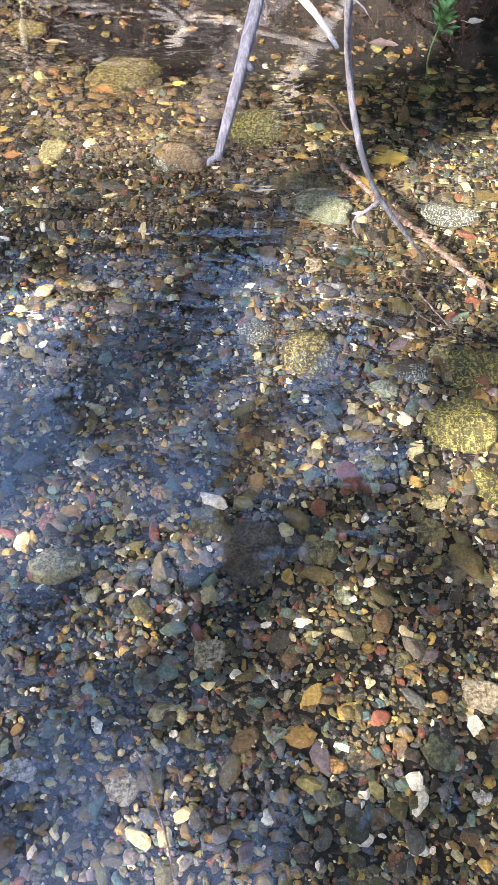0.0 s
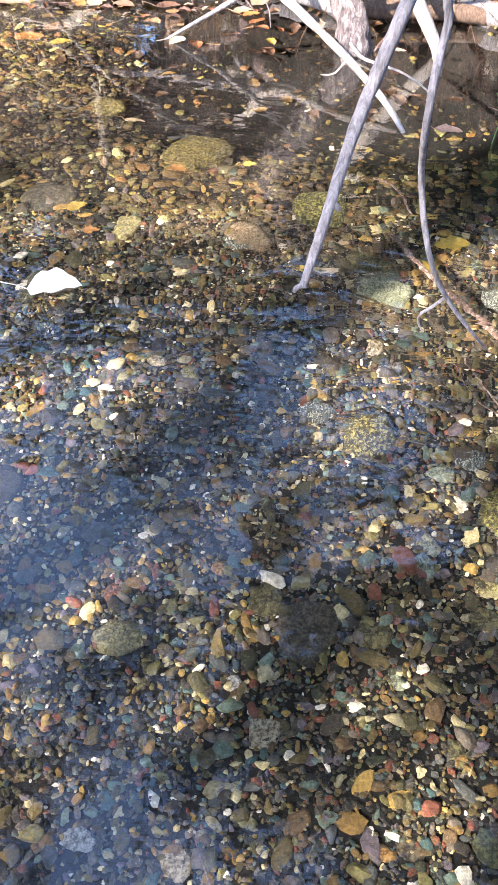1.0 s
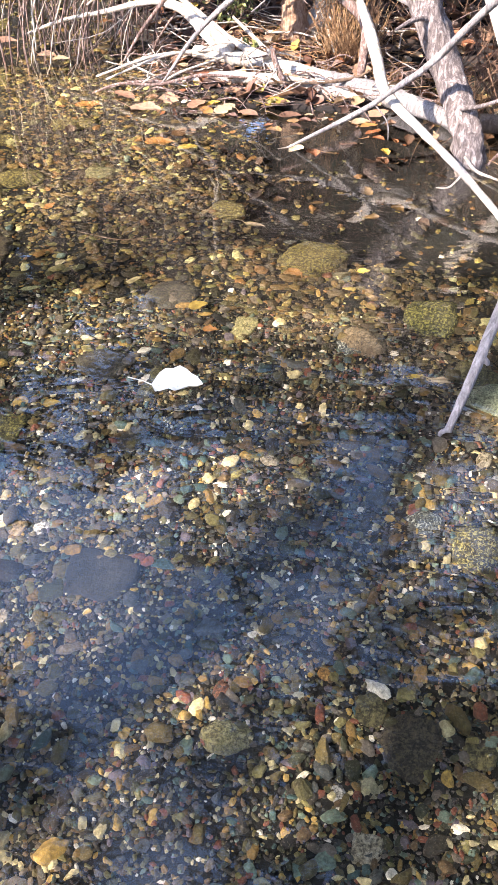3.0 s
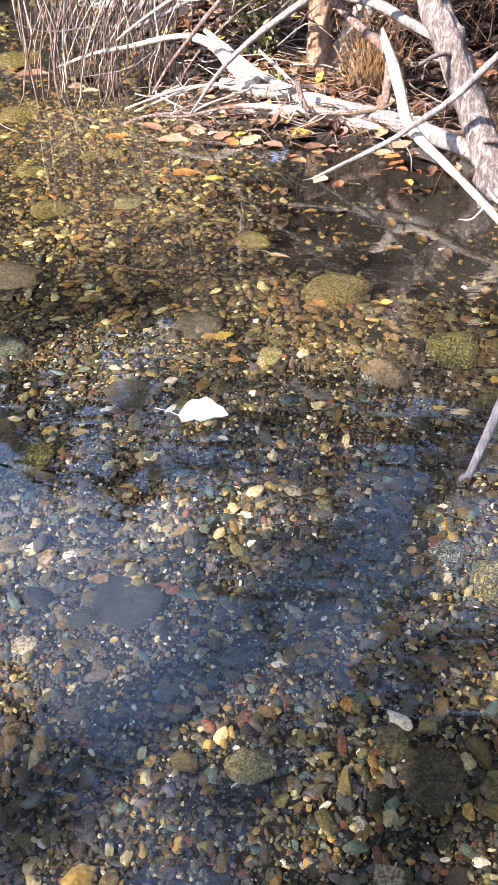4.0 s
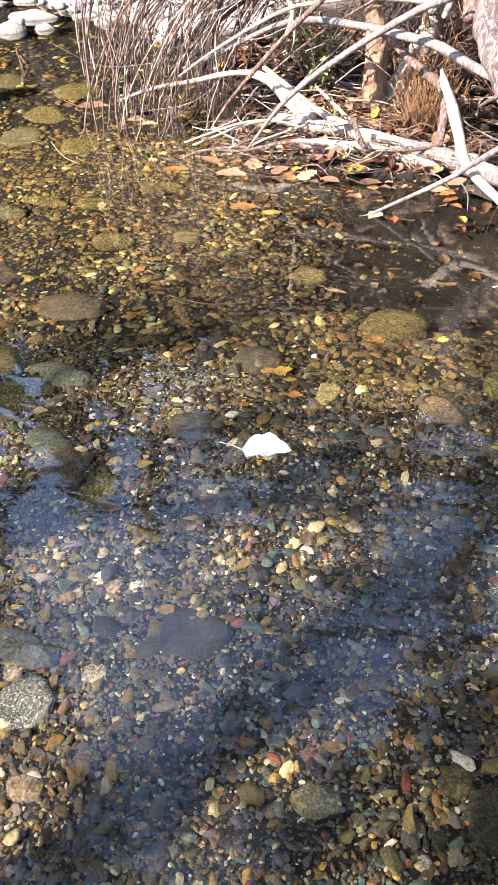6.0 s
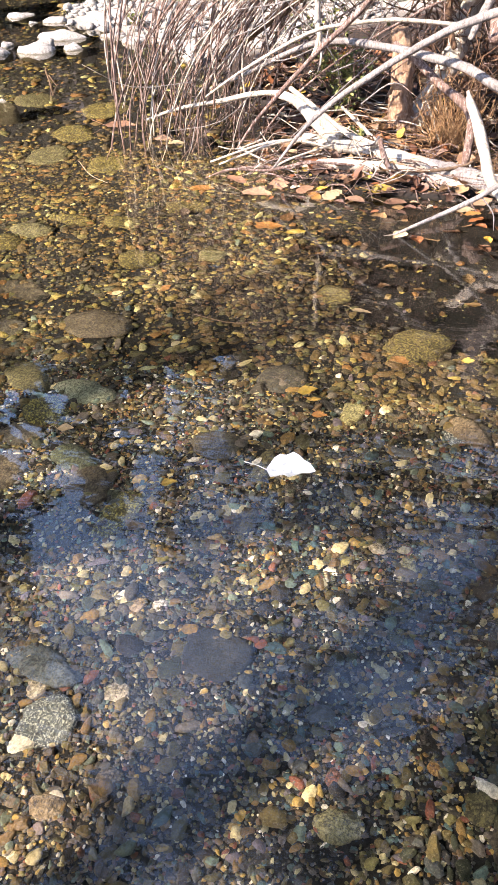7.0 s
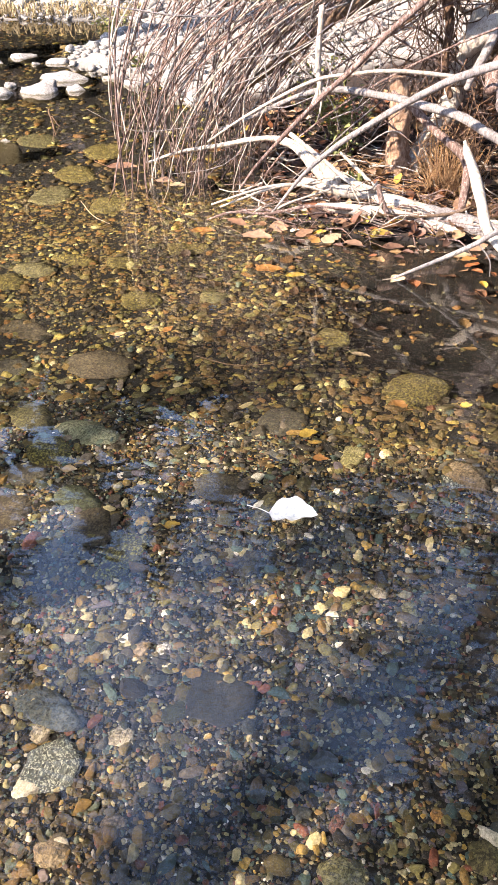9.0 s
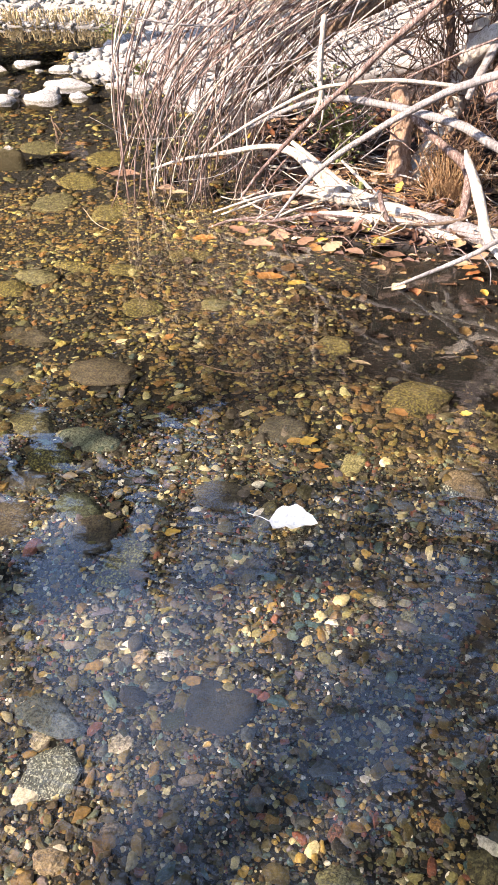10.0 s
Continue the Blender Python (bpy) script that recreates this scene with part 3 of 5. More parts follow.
stone("rusty_pebble", 0.18, 0.43, 0.032, 0.025, "rust", "rust-red pebble among the gravel")
stone("mossy_rock", 0.16, 0.30, 0.033, 0.028, "moss", "yellow-green mossy stone on the stream bed")
stone("speckled_rock", -0.94, 0.84, 0.118, 0.112, "speck", "grey speckled stone on the stream bed")
stone("dark_slab", -0.66, 1.08, 0.150, 0.120, "slab", "broad dark stone sunk in the stream bed")
stone("slate_slab", -1.01, 0.96, 0.162, 0.079, "slate", "flat blue-grey stone under water")
stone("tan_stone", -0.86, 0.67, 0.070, 0.055, "tan", "rounded tan stone on the stream bed")
stone("tan_stone", -0.77, 0.75, 0.050, 0.041, "tan", "rounded tan stone on the stream bed")
stone("cream_stone", -1.00, 0.91, 0.043, 0.051, "cream", "cream-coloured stone lying on the gravel")
stone("cream_stone", -0.83, 0.94, 0.055, 0.047, "cream", "cream-coloured stone lying on the gravel")
stone("mossy_rock", -1.03, 1.44, 0.082, 0.168, "moss", "yellow-green mossy stone on the stream bed")
stone("brown_stone", -1.15, 1.52, 0.133, 0.131, "brown", "smooth brown stone sunk in the gravel")
stone("mossy_rock", -1.40, 1.79, 0.131, 0.126, "moss", "yellow-green mossy stone on the stream bed")
stone("pale_stone", -1.33, 1.90, 0.197, 0.100, "aqua", "flat pale green stone under water")
stone("dark_slab", -0.85, 1.76, 0.148, 0.110, "dark", "broad dark stone sunk in the stream bed")
stone("olive_stone", -0.71, 1.71, 0.045, 0.125, "olive", "olive-grey stone on the stream bed")
stone("brown_stone", -0.71, 1.50, 0.067, 0.081, "brown", "smooth brown stone sunk in the gravel")
stone("green_stone", -1.23, 1.61, 0.130, 0.087, "green", "dark green stone coated with algae")
stone("brown_stone", -1.40, 1.51, 0.128, 0.149, "brown", "smooth brown stone sunk in the gravel")
stone("dark_slab", -1.43, 1.68, 0.118, 0.095, "dark", "broad dark stone sunk in the stream bed")
stone("amber_rock", -0.37, 2.36, 0.188, 0.248, "amber", "amber algae-coated rock under water")
stone("amber_rock", -1.89, 3.05, 0.211, 0.080, "amber", "amber stone lying on the gravel")
stone("amber_rock", -1.69, 3.07, 0.148, 0.088, "amber", "amber stone lying on the gravel")
stone("yellow_stone", -0.28, 1.44, 0.042, 0.045, "lime", "pale yellowish stone lying on the gravel")
stone("cream_stone", -0.36, 1.48, 0.042, 0.037, "cream", "cream-coloured stone lying on the gravel")
stone("quartz_pebble", -0.82, 1.18, 0.035, 0.038, "white", "white quartz pebble among darker gravel")
stone("tan_stone", -0.87, 1.17, 0.037, 0.039, "tan", "rounded tan stone on the stream bed")
stone("brown_stone", -0.16, 1.98, 0.082, 0.091, "brown", "smooth brown stone sunk in the gravel")
stone("speckled_rock", -0.20, 1.95, 0.098, 0.067, "speck", "grey speckled stone on the stream bed")
stone("olive_stone", -1.53, 1.93, 0.165, 0.111, "olive", "olive-grey stone on the stream bed")
stone("brown_stone", -1.44, 2.27, 0.220, 0.162, "brown", "smooth brown stone sunk in the gravel")
stone("dark_slab", -0.76, 2.11, 0.145, 0.133, "dark", "broad dark stone sunk in the stream bed")
stone("yellow_stone", -1.21, 2.84, 0.113, 0.082, "lime", "pale yellowish stone lying on the gravel")
stone("mossy_rock", -1.46, 2.76, 0.136, 0.103, "moss", "yellow-green mossy stone on the stream bed")
stone("amber_rock", -1.46, 3.25, 0.176, 0.102, "amber", "amber algae-coated rock under water")
stone("brown_stone", -1.80, 2.43, 0.193, 0.113, "brown", "smooth brown stone sunk in the gravel")
stone("amber_rock", -2.07, 2.79, 0.142, 0.138, "amber", "amber algae-coated rock under water")
stone("dark_slab", -1.74, 2.18, 0.120, 0.132, "dark", "broad dark stone sunk in the stream bed")

stone("pool_rock", -2.26, 4.33, 0.26, 0.22, "amber", "olive algae-coated rock on the pool's bed", 0.035)
stone("pool_rock", -2.31, 3.70, 0.20, 0.22, "olive", "olive algae-coated rock on the pool's bed", 0.035)
stone("pool_rock", -1.99, 3.63, 0.17, 0.18, "amber", "olive algae-coated rock on the pool's bed", 0.035)
stone("pool_rock", -2.30, 3.98, 0.22, 0.20, "amber", "olive algae-coated rock on the pool's bed", 0.035)
stone("pool_rock", -2.75, 4.45, 0.24, 0.22, "olive", "olive algae-coated rock on the pool's bed", 0.035)
stone("pool_rock", -2.02, 2.92, 0.18, 0.12, "olive", "olive algae-coated rock on the stream bed", 0.035)
stone("pool_rock", -1.48, 2.75, 0.15, 0.13, "amber", "olive algae-coated rock on the stream bed", 0.035)
stone("pool_rock", -0.72, 2.70, 0.15, 0.12, "amber", "olive algae-coated rock on the stream bed", 0.035)

# dry rocks standing in the pool and on the spit
def boulder(x, y, wide, deep, above, label, turn=0.0):
    """A rock whose foot is on the bed and whose top stands clear of the water."""
    low = float(ground_height(x, y))
    ob = stone("river_boulder", x, y, wide * 1.12, deep * 1.12, "dry", label, 0.9 * (above - low), turn)
    # a broad worn top, the lower half bedded in the gravel
    top = max(v.co.z for v in ob.data.vertices)
    for v in ob.data.vertices:
        v.co.z = math.copysign(top * (abs(v.co.z) / top) ** 0.55, v.co.z)
    ob.location.z = above - max(v.co.z for v in ob.data.vertices)
    return ob


boulder(-3.56, 5.84, 0.19, 0.13, 0.027, "small pale dry boulder in the pool")
boulder(-3.72, 5.66, 0.26, 0.16, 0.030, "pale flat boulder standing in the pool")
boulder(-2.98, 5.36, 0.30, 0.16, 0.045, "long pale grey boulder at the pool's edge", 0.05)
boulder(-3.02, 5.02, 0.20, 0.14, 0.054, "grey boulder with a wet dark foot")
boulder(-3.26, 4.95, 0.20, 0.12, 0.036, "low pale boulder in the shallows")
boulder(-3.02, 5.16, 0.10, 0.09, 0.042, "small grey stone in the shallows")
boulder(-3.27, 5.12, 0.07, 0.06, 0.030, "small grey stone in the shallows")
boulder(-2.78, 4.12, 0.16, 0.07, 0.013, "pinkish grey stone just above the water", 0.1)
boulder(-2.80, 5.12, 0.13, 0.10, 0.036, "round grey stone in the shallows")
boulder(-2.66, 5.40, 0.15, 0.10, 0.030, "pale stone at the gravel spit")
boulder(-2.46, 5.30, 0.16, 0.12, 0.036, "pale stone at the gravel spit")
boulder(-3.22, 5.72, 0.14, 0.10, 0.030, "pale stone at the gravel spit")
boulder(-3.36, 5.66, 0.06, 0.05, 0.018, "small pale stone in the pool")


# ---- leaves ----
def leaf_shape(length, width, curl, seed, lobes=0.0):
    """A blade with a pointed tip, wavy rim and a fold along its midrib; lies along x, base at the origin."""
    rg = np.random.default_rng(seed)
    n, m = 9, 5
    t = np.linspace(0, 1, n)
    half = width * 0.5 * (np.sin(np.pi * t ** 0.72) ** 0.8 + 0.02) * (1 + lobes * np.abs(np.sin(t * 9 + seed))) * (1 + 0.16 * rg.normal(0, 1, n).clip(-1.5, 1.5))
    s = np.linspace(-1, 1, m)
    verts = []
    for i in range(n):
        for j in range(m):
            x = length * t[i] + rg.normal(0, 0.01) * length * (abs(s[j]) > 0.9)
            y = half[i] * s[j] + 0.06 * length * np.sin(t[i] * 2.5)
            z = curl * length * (0.5 * s[j] ** 2 * np.sin(np.pi * t[i]) + 0.6 * (t[i] - 0.45) ** 2) + rg.normal(0, 0.012) * length
            verts.append((x, y, z))
    faces = [[i * m + j, i * m + j + 1, (i + 1) * m + j + 1, (i + 1) * m + j] for i in range(n - 1) for j in range(m - 1)]
    return np.array(verts), faces


def turned(v, a, tilt=0.0, roll=0.0):
    e = np.array(Euler((roll, tilt, a)).to_matrix())
    return v @ e.T


count_leaves = [0]


def leaf(name, x, y, z, length, a, material, label, width=0.6, curl=0.12, stalk=True, tilt=0.0):
    k = count_leaves[0] = count_leaves[0] + 1
    base = at_base(name, (x, y, z))
    v, f = leaf_shape(length, length * width, curl, k)
    v = turned(v - np.array([length / 2, 0, 0]), a, tilt)
    mesh_object("blade", v, f, material, base)
    if stalk:
        p = turned(np.array([(-length / 2, 0, 0.1 * length * curl), (-length * 0.7, 0.01, 0.06 * length), (-length * 0.95, 0.02 * length, 0.18 * length)]), a, tilt)
        v, f = tube(p, [0.0014, 0.001, 0.0014], 5, 6, k)
        mesh_object("stalk", v, f, material, base)
    return tagged(base, label, "leaf", group={"sunken_leaf": "leaves under water", "fallen_leaf": "leaves along the waterline"}.get(name, ""))


leaf("floating_leaf", -0.60, 1.57, 0.004, 0.125, 0.1, LEAF_WHITE, "large bleached cream leaf floating curled on the water", 0.72, 0.36)

Y, O, R, P = "submerged yellow leaf on the stream bed", "submerged orange leaf on the stream bed", "rust-brown leaf at the water's edge", "pale leaf resting on the stream bed"
leaf("sunken_leaf", 0.34, 1.94, -0.15, 0.095, 0.1, LEAF_YELLOW, Y)
leaf("sunken_leaf", 0.28, 1.85, -0.15, 0.06, 2.2, LEAF_YELLOW, Y)
leaf("sunken_leaf", -0.93, 1.56, -0.145, 0.045, 0.4, LEAF_YELLOW, Y)
leaf("sunken_leaf", -1.30, 1.71, -0.145, 0.05, 0.2, LEAF_PALE, P)
leaf("sunken_leaf", -0.41, 2.24, -0.13, 0.055, 2.5, LEAF_ORANGE, O)
leaf("sunken_leaf", -1.04, 3.04, -0.12, 0.11, 0.1, LEAF_ORANGE, O)
leaf("sunken_leaf", -0.92, 3.00, -0.11, 0.08, 0.3, LEAF_YELLOW, Y)
leaf("sunken_leaf", -1.28, 2.52, -0.14, 0.05, 1.2, LEAF_ORANGE, O)
leaf("sunken_leaf", -1.44, 2.45, -0.14, 0.045, 0.6, LEAF_PALE, P)
leaf("sunken_leaf", 0.59, 2.13, -0.15, 0.04, 0.2, LEAF_YELLOW, Y)
leaf("sunken_leaf", -0.60, 1.93, -0.15, 0.05, 0.1, LEAF_ORANGE, O)
leaf("sunken_leaf", 0.06, 1.93, -0.15, 0.032, 0.1, LEAF_PALE, P)
leaf("sunken_leaf", 0.03, 1.81, -0.15, 0.05, 0.1, LEAF_PALE, P, 0.35)
leaf("sunken_leaf", -0.03, 1.82, -0.15, 0.04, 0.4, LEAF_YELLOW, Y)
leaf("sunken_leaf", -0.66, 2.04, -0.15, 0.06, 0.5, LEAF_YELLOW, Y)
leaf("sunken_leaf", -1.39, 3.28, -0.06, 0.11, 0.1, LEAF_ORANGE, O)
leaf("sunken_leaf", -0.21, 2.29, -0.15, 0.04, 0.2, LEAF_YELLOW, Y)
leaf("sunken_leaf", -0.58, 2.51, -0.15, 0.07, -0.2, LEAF_PALE, P, 0.3)

F = "fallen leaf lying on the wet margin of the bank"
leaf("fallen_leaf", -0.63, 3.29, 0.015, 0.10, 0.2, LEAF_YELLOW, "bright yellow fallen leaf at the water's edge", 0.8, 0.3)
leaf("fallen_leaf", -1.06, 3.32, 0.006, 0.12, 1.9, LEAF_RUST, R)
leaf("fallen_leaf", -1.25, 3.33, 0.006, 0.11, 2.6, LEAF_RUST, F, 0.5)
leaf("fallen_leaf", -0.82, 3.24, 0.006, 0.115, 1.1, LEAF_PALE, F)
leaf("fallen_leaf", -0.73, 3.21, 0.006, 0.09, -0.4, LEAF_RUST, F)
leaf("fallen_leaf", -0.94, 3.27, 0.006, 0.095, 1.0, LEAF_RUST, R)
leaf("fallen_leaf", -1.72, 3.72, 0.006, 0.095, -0.2, LEAF_RUST, F)
leaf("fallen_leaf", -1.64, 3.68, 0.008, 0.08, 0.0, LEAF_PALE, F)
leaf("fallen_leaf", -1.99, 3.86, 0.006, 0.15, 0.1, LEAF_RUST, R)
leaf("fallen_leaf", -0.57, 3.21, 0.006, 0.09, 0.1, LEAF_RUST, R)
leaf("fallen_leaf", -0.89, 3.22, 0.006, 0.08, 2.0, LEAF_ORANGE, F)
leaf("fallen_leaf", -0.55, 3.40, 0.02, 0.085, 2.6, LEAF_RUST, F)
leaf("fallen_leaf", -0.27, 3.16, 0.006, 0.066, 0.3, LEAF_ORANGE, F)
leaf("fallen_leaf", 0.22, 2.90, 0.006, 0.07, 0.0, LEAF_RUST, F, 0.4)
leaf("fallen_leaf", -0.24, 3.27, 0.008, 0.10, 0.8, LEAF_RUST, R)
leaf("fallen_leaf", -0.30, 3.19, 0.006, 0.075, 0.2, LEAF_PALE, F)
leaf("fallen_leaf", -1.13, 3.20, 0.006, 0.13, -0.1, LEAF_RUST, R)
leaf("fallen_leaf", -1.56, 4.05, 0.05, 0.09, 0.1, LEAF_ORANGE, F)
leaf("fallen_leaf", 0.63, 2.53, 0.006, 0.05, 0.3, LEAF_PALE, F)
leaf("fallen_leaf", 0.54, 2.52, 0.006, 0.07, 0.2, LEAF_RUST, R)
leaf("fallen_leaf", 0.35, 2.38, 0.006, 0.08, -0.2, LEAF_RUST, R)


def litter(name, count, box, seed, lo, hi, keep, label, material, sizes=(0.03, 0.08), up=0.02, afloat=False):
    rg = np.random.default_rng(seed)
    kinds = [leaf_shape(1, rg.uniform(0.35, 0.8), rg.uniform(0.15, 0.6), 40 + k) for k in range(10)]
    x, y = rg.uniform(box[0], box[1], count), rg.uniform(box[2], box[3], count)
    ok = keep(x, y)
    pieces = []
    for px, py in zip(x[ok], y[ok]):
        v, f = kinds[int(rg.integers(0, 10))]
        lie = 0.06 if afloat else 0.3
        v = turned(v[:, :] * rg.uniform(*sizes), rg.uniform(0, 6.28), rg.normal(0, lie), rg.normal(0, lie))
        z = float(ground_height(px, py)) + rg.uniform(0, up) + 0.004
        pieces.append((v + np.array([px, py, max(z, 0.003) if afloat else z]), f))
    v, f = join(pieces)
    return tagged(mesh_object(name, v, f, material), label, "leaf litter", kind="stuff")


litter("leaf_litter", 2600, (-1.5, 1.3, 3.2, 5.0), 21, 0, 0, lambda x, y: (inside(BANK, x, y) > -0.12) & (inside(BANK, x, y) < 2.0), "brown and orange dry leaves matted on the bank", LITTER)

litter("floating_litter", 900, (-2.2, 0.8, 2.7, 4.2), 22, 0, 0, lambda x, y: (inside(BANK, x, y) > -0.17) & (inside(BANK, x, y) < 0.08) & (x < -0.15), "rust-brown leaves matted along the waterline", LITTER, (0.014, 0.05), 0.0, True)

litter("sunken_litter", 90, (-1.5, 0.6, 2.75, 3.4), 24, 0, 0, lambda x, y: (inside(BANK, x, y) < -0.04) & (inside(BANK, x, y) > -0.5), "dark amber leaves sunk below the driftwood", SUNK_LITTER, (0.03, 0.08), 0.02)


# ---- driftwood and branches ----
def limb(name, points, radii, material, label, category="branch", sides=8, steps=18, forks=(), knots=0.1, bark=0.0):
    """A branch or log, with side twigs as its parts. forks: (points, radii)."""
    k = sum(ord(c) for c in label) + len(points)
    base = at_base(name, points[0])
    v, f = tube(points, radii, sides, steps, k, knots, 0.0, bark)
    part("trunk" if category == "tree trunk" else "wood", v, f, material, base)
    for q, r in forks:
        v, f = tube(q, r, 6, 10, k + 1, knots)
        part("twig", v, f, material, base)
    return tagged(base, label, category)


limb("driftwood_log", [(-1.04, 3.46, 0.022), (-0.917, 3.47, 0.040), (-0.772, 3.46, 0.047), (-0.631, 3.45, 0.046), (-0.466, 3.42, 0.030), (-0.327, 3.38, 0.015)],
     [0.014, 0.021, 0.022, 0.022, 0.024, 0.02], WOOD_PALE, "short sun-bleached driftwood log on the debris", "log", 14, 44, (), 0.1, 0.13)
limb("driftwood_log", [(-1.03, 3.62, 0.085), (-0.87, 3.60, 0.075), (-0.72, 3.57, 0.065), (-0.597, 3.54, 0.055), (-0.45, 3.49, 0.040), (-0.33, 3.44, 0.03)],
     [0.024, 0.028, 0.03, 0.031, 0.033, 0.026], WOOD_PALE, "long pale driftwood log lying along the shore", "log", 20, 60, [([(-0.72, 3.56, 0.085), (-0.70, 3.53, 0.12), (-0.69, 3.52, 0.15)], [0.012, 0.009, 0.004])], 0.1, 0.14)
limb("driftwood_log", [(-0.48, 3.50, 0.045), (-0.355, 3.45, 0.04), (-0.217, 3.38, 0.033), (-0.106, 3.3, 0.03), (0.0, 3.22, 0.025), (0.10, 3.12, 0.01)],
     [0.03, 0.036, 0.038, 0.034, 0.03, 0.026], WOOD_GREY, "weathered grey log half afloat at the shore", "log", 20, 60, (), 0.1, 0.24)
limb("peeled_stick", [(-0.675, 3.46, 0.16), (-0.665, 3.44, 0.125), (-0.645, 3.425, 0.085), (-0.612, 3.41, 0.035), (-0.592, 3.40, -0.05)], [0.012, 0.011, 0.012, 0.008, 0.006], STEM,
     "short peeling stick stuck in front of the logs", "stick", 9, 24, (), 0.1, 0.3)
limb("dead_tree", [(0.10, 2.90, -0.08), (0.085, 2.93, 0.03), (0.045, 2.98, 0.14), (-0.02, 3.06, 0.25), (-0.105, 3.11, 0.42), (-0.175, 3.17, 0.53), (-0.20, 3.25, 0.66), (-0.08, 3.4, 0.95), (0.25, 3.5, 1.4)],
     [0.054, 0.052, 0.050, 0.050, 0.050, 0.050, 0.05, 0.05, 0.045], TRUNK, "weathered grey tree trunk leaning out of the water", "tree trunk", 32, 110, [([(-0.09, 3.08, 0.40), (-0.14, 3.02, 0.42), (-0.2, 2.97, 0.40)], [0.012, 0.009, 0.005]), ([(0.03, 2.95, 0.17), (0.1, 2.9, 0.2), (0.2, 2.86, 0.26)], [0.01, 0.008, 0.004])], 0.1, 0.2)
limb("bleached_branch", [(-0.345, 3.24, 0.43), (-0.325, 3.2, 0.392), (-0.272, 3.1, 0.31), (-0.212, 3.0, 0.188), (-0.084, 2.85, 0.13), (0.049, 2.65, 0.093), (0.167, 2.48, 0.04), (0.225, 2.37, 0.0)],
     [0.006, 0.015, 0.02, 0.018, 0.014, 0.012, 0.010, 0.006], WOOD_PALE, "white bare branch dipping into the water", "branch", 9, 28,
     [([(0.06, 2.64, 0.09), (0.02, 2.6, 0.06), (-0.02, 2.6, 0.055)], [0.004, 0.003, 0.002])])
limb("bare_branch", [(0.10, 2.80, 0.56), (0.016, 2.86, 0.447), (-0.078, 2.9, 0.325), (-0.205, 2.93, 0.213), (-0.291, 2.94, 0.146), (-0.485, 2.95, 0.03), (-0.575, 2.95, -0.02)],
     [0.013, 0.012, 0.011, 0.01, 0.009, 0.006, 0.003], WOOD_GREY, "thin grey branch with its tip at the water", "branch", 7, 22,
     [([(-0.25, 2.935, 0.178), (-0.2, 2.93, 0.12), (-0.19, 2.92, 0.06)], [0.003, 0.0025, 0.0015])])
limb("bare_branch", [(-0.10, 3.33, 0.72), (-0.265, 3.35, 0.668), (-0.437, 3.35, 0.603), (-0.612, 3.37, 0.496), (-0.823, 3.38, 0.351), (-0.976, 3.4, 0.209), (-1.117, 3.4, 0.024)],
     [0.017, 0.016, 0.0145, 0.013, 0.011, 0.009, 0.005], WOOD_GREY, "long grey branch slanting down to the shore", "branch", 8, 24)
limb("arched_branch", [(-1.80, 3.72, 0.09), (-1.62, 3.72, 0.154), (-1.427, 3.7, 0.199), (-1.227, 3.68, 0.25), (-1.087, 3.65, 0.249), (-1.0, 3.62, 0.2), (-0.865, 3.6, 0.11)],
     [0.005, 0.008, 0.010, 0.012, 0.015, 0.019, 0.022], WOOD_PALE, "bleached branch arching over the bank", "branch", 8, 24)
limb("broken_branch", [(-1.098, 3.66, 0.283), (-0.974, 3.64, 0.203), (-0.846, 3.61, 0.125), (-0.75, 3.6, 0.095), (-0.66, 3.58, 0.08)], [0.010, 0.012, 0.013, 0.013, 0.010], WOOD_PALE, "broken pale branch propped on a log")
limb("broken_branch", [(-1.143, 3.64, 0.255), (-1.068, 3.63, 0.235), (-0.99, 3.61, 0.170), (-0.90, 3.60, 0.10), (-0.85, 3.59, 0.06)], [0.012, 0.016, 0.020, 0.028, 0.024], WOOD_PALE, "thick splintered pale branch on the debris")
limb("drift_stick", [(-1.36, 3.44, 0.02), (-1.15, 3.48, 0.10), (-1.026, 3.5, 0.12), (-0.90, 3.5, 0.10)], [0.004, 0.006, 0.006, 0.005], WOOD_PALE, "thin pale stick on the debris")
limb("drift_stick", [(-1.386, 3.33, 0.004), (-1.276, 3.35, 0.04), (-1.127, 3.38, 0.032), (-0.952, 3.4, 0.07), (-0.75, 3.45, 0.05)], [0.003, 0.005, 0.006, 0.006, 0.005], STEM, "brown stick lying at the shoreline")
limb("drift_stick", [(-1.374, 3.35, 0.004), (-1.24, 3.4, 0.029), (-1.082, 3.45, 0.018), (-0.859, 3.42, 0.014), (-0.669, 3.4, 0.042)], [0.003, 0.005, 0.006, 0.006, 0.004], STEM, "thin curved stick along the debris")
limb("drift_stick", [(-1.385, 3.4, 0.045), (-1.189, 3.5, 0.094), (-1.056, 3.56, 0.10), (-0.943, 3.6, 0.10)], [0.004, 0.006, 0.007, 0.006], WOOD_PALE, "thin pale stick propped on the debris")
limb("drift_stick", [(-1.15, 3.4, 0.008), (-1.056, 3.45, 0.056), (-0.894, 3.57, 0.085)], [0.003, 0.005, 0.005], WOOD_PALE, "thin pale stick leaning on a log")
limb("drift_stick", [(-0.851, 3.38, 0.0), (-0.672, 3.41, 0.05), (-0.487, 3.40, 0.065), (-0.359, 3.44, 0.072), (-0.30, 3.47, 0.09)], [0.003, 0.005, 0.007, 0.007, 0.005], BARK, "brown stick lying across the logs")
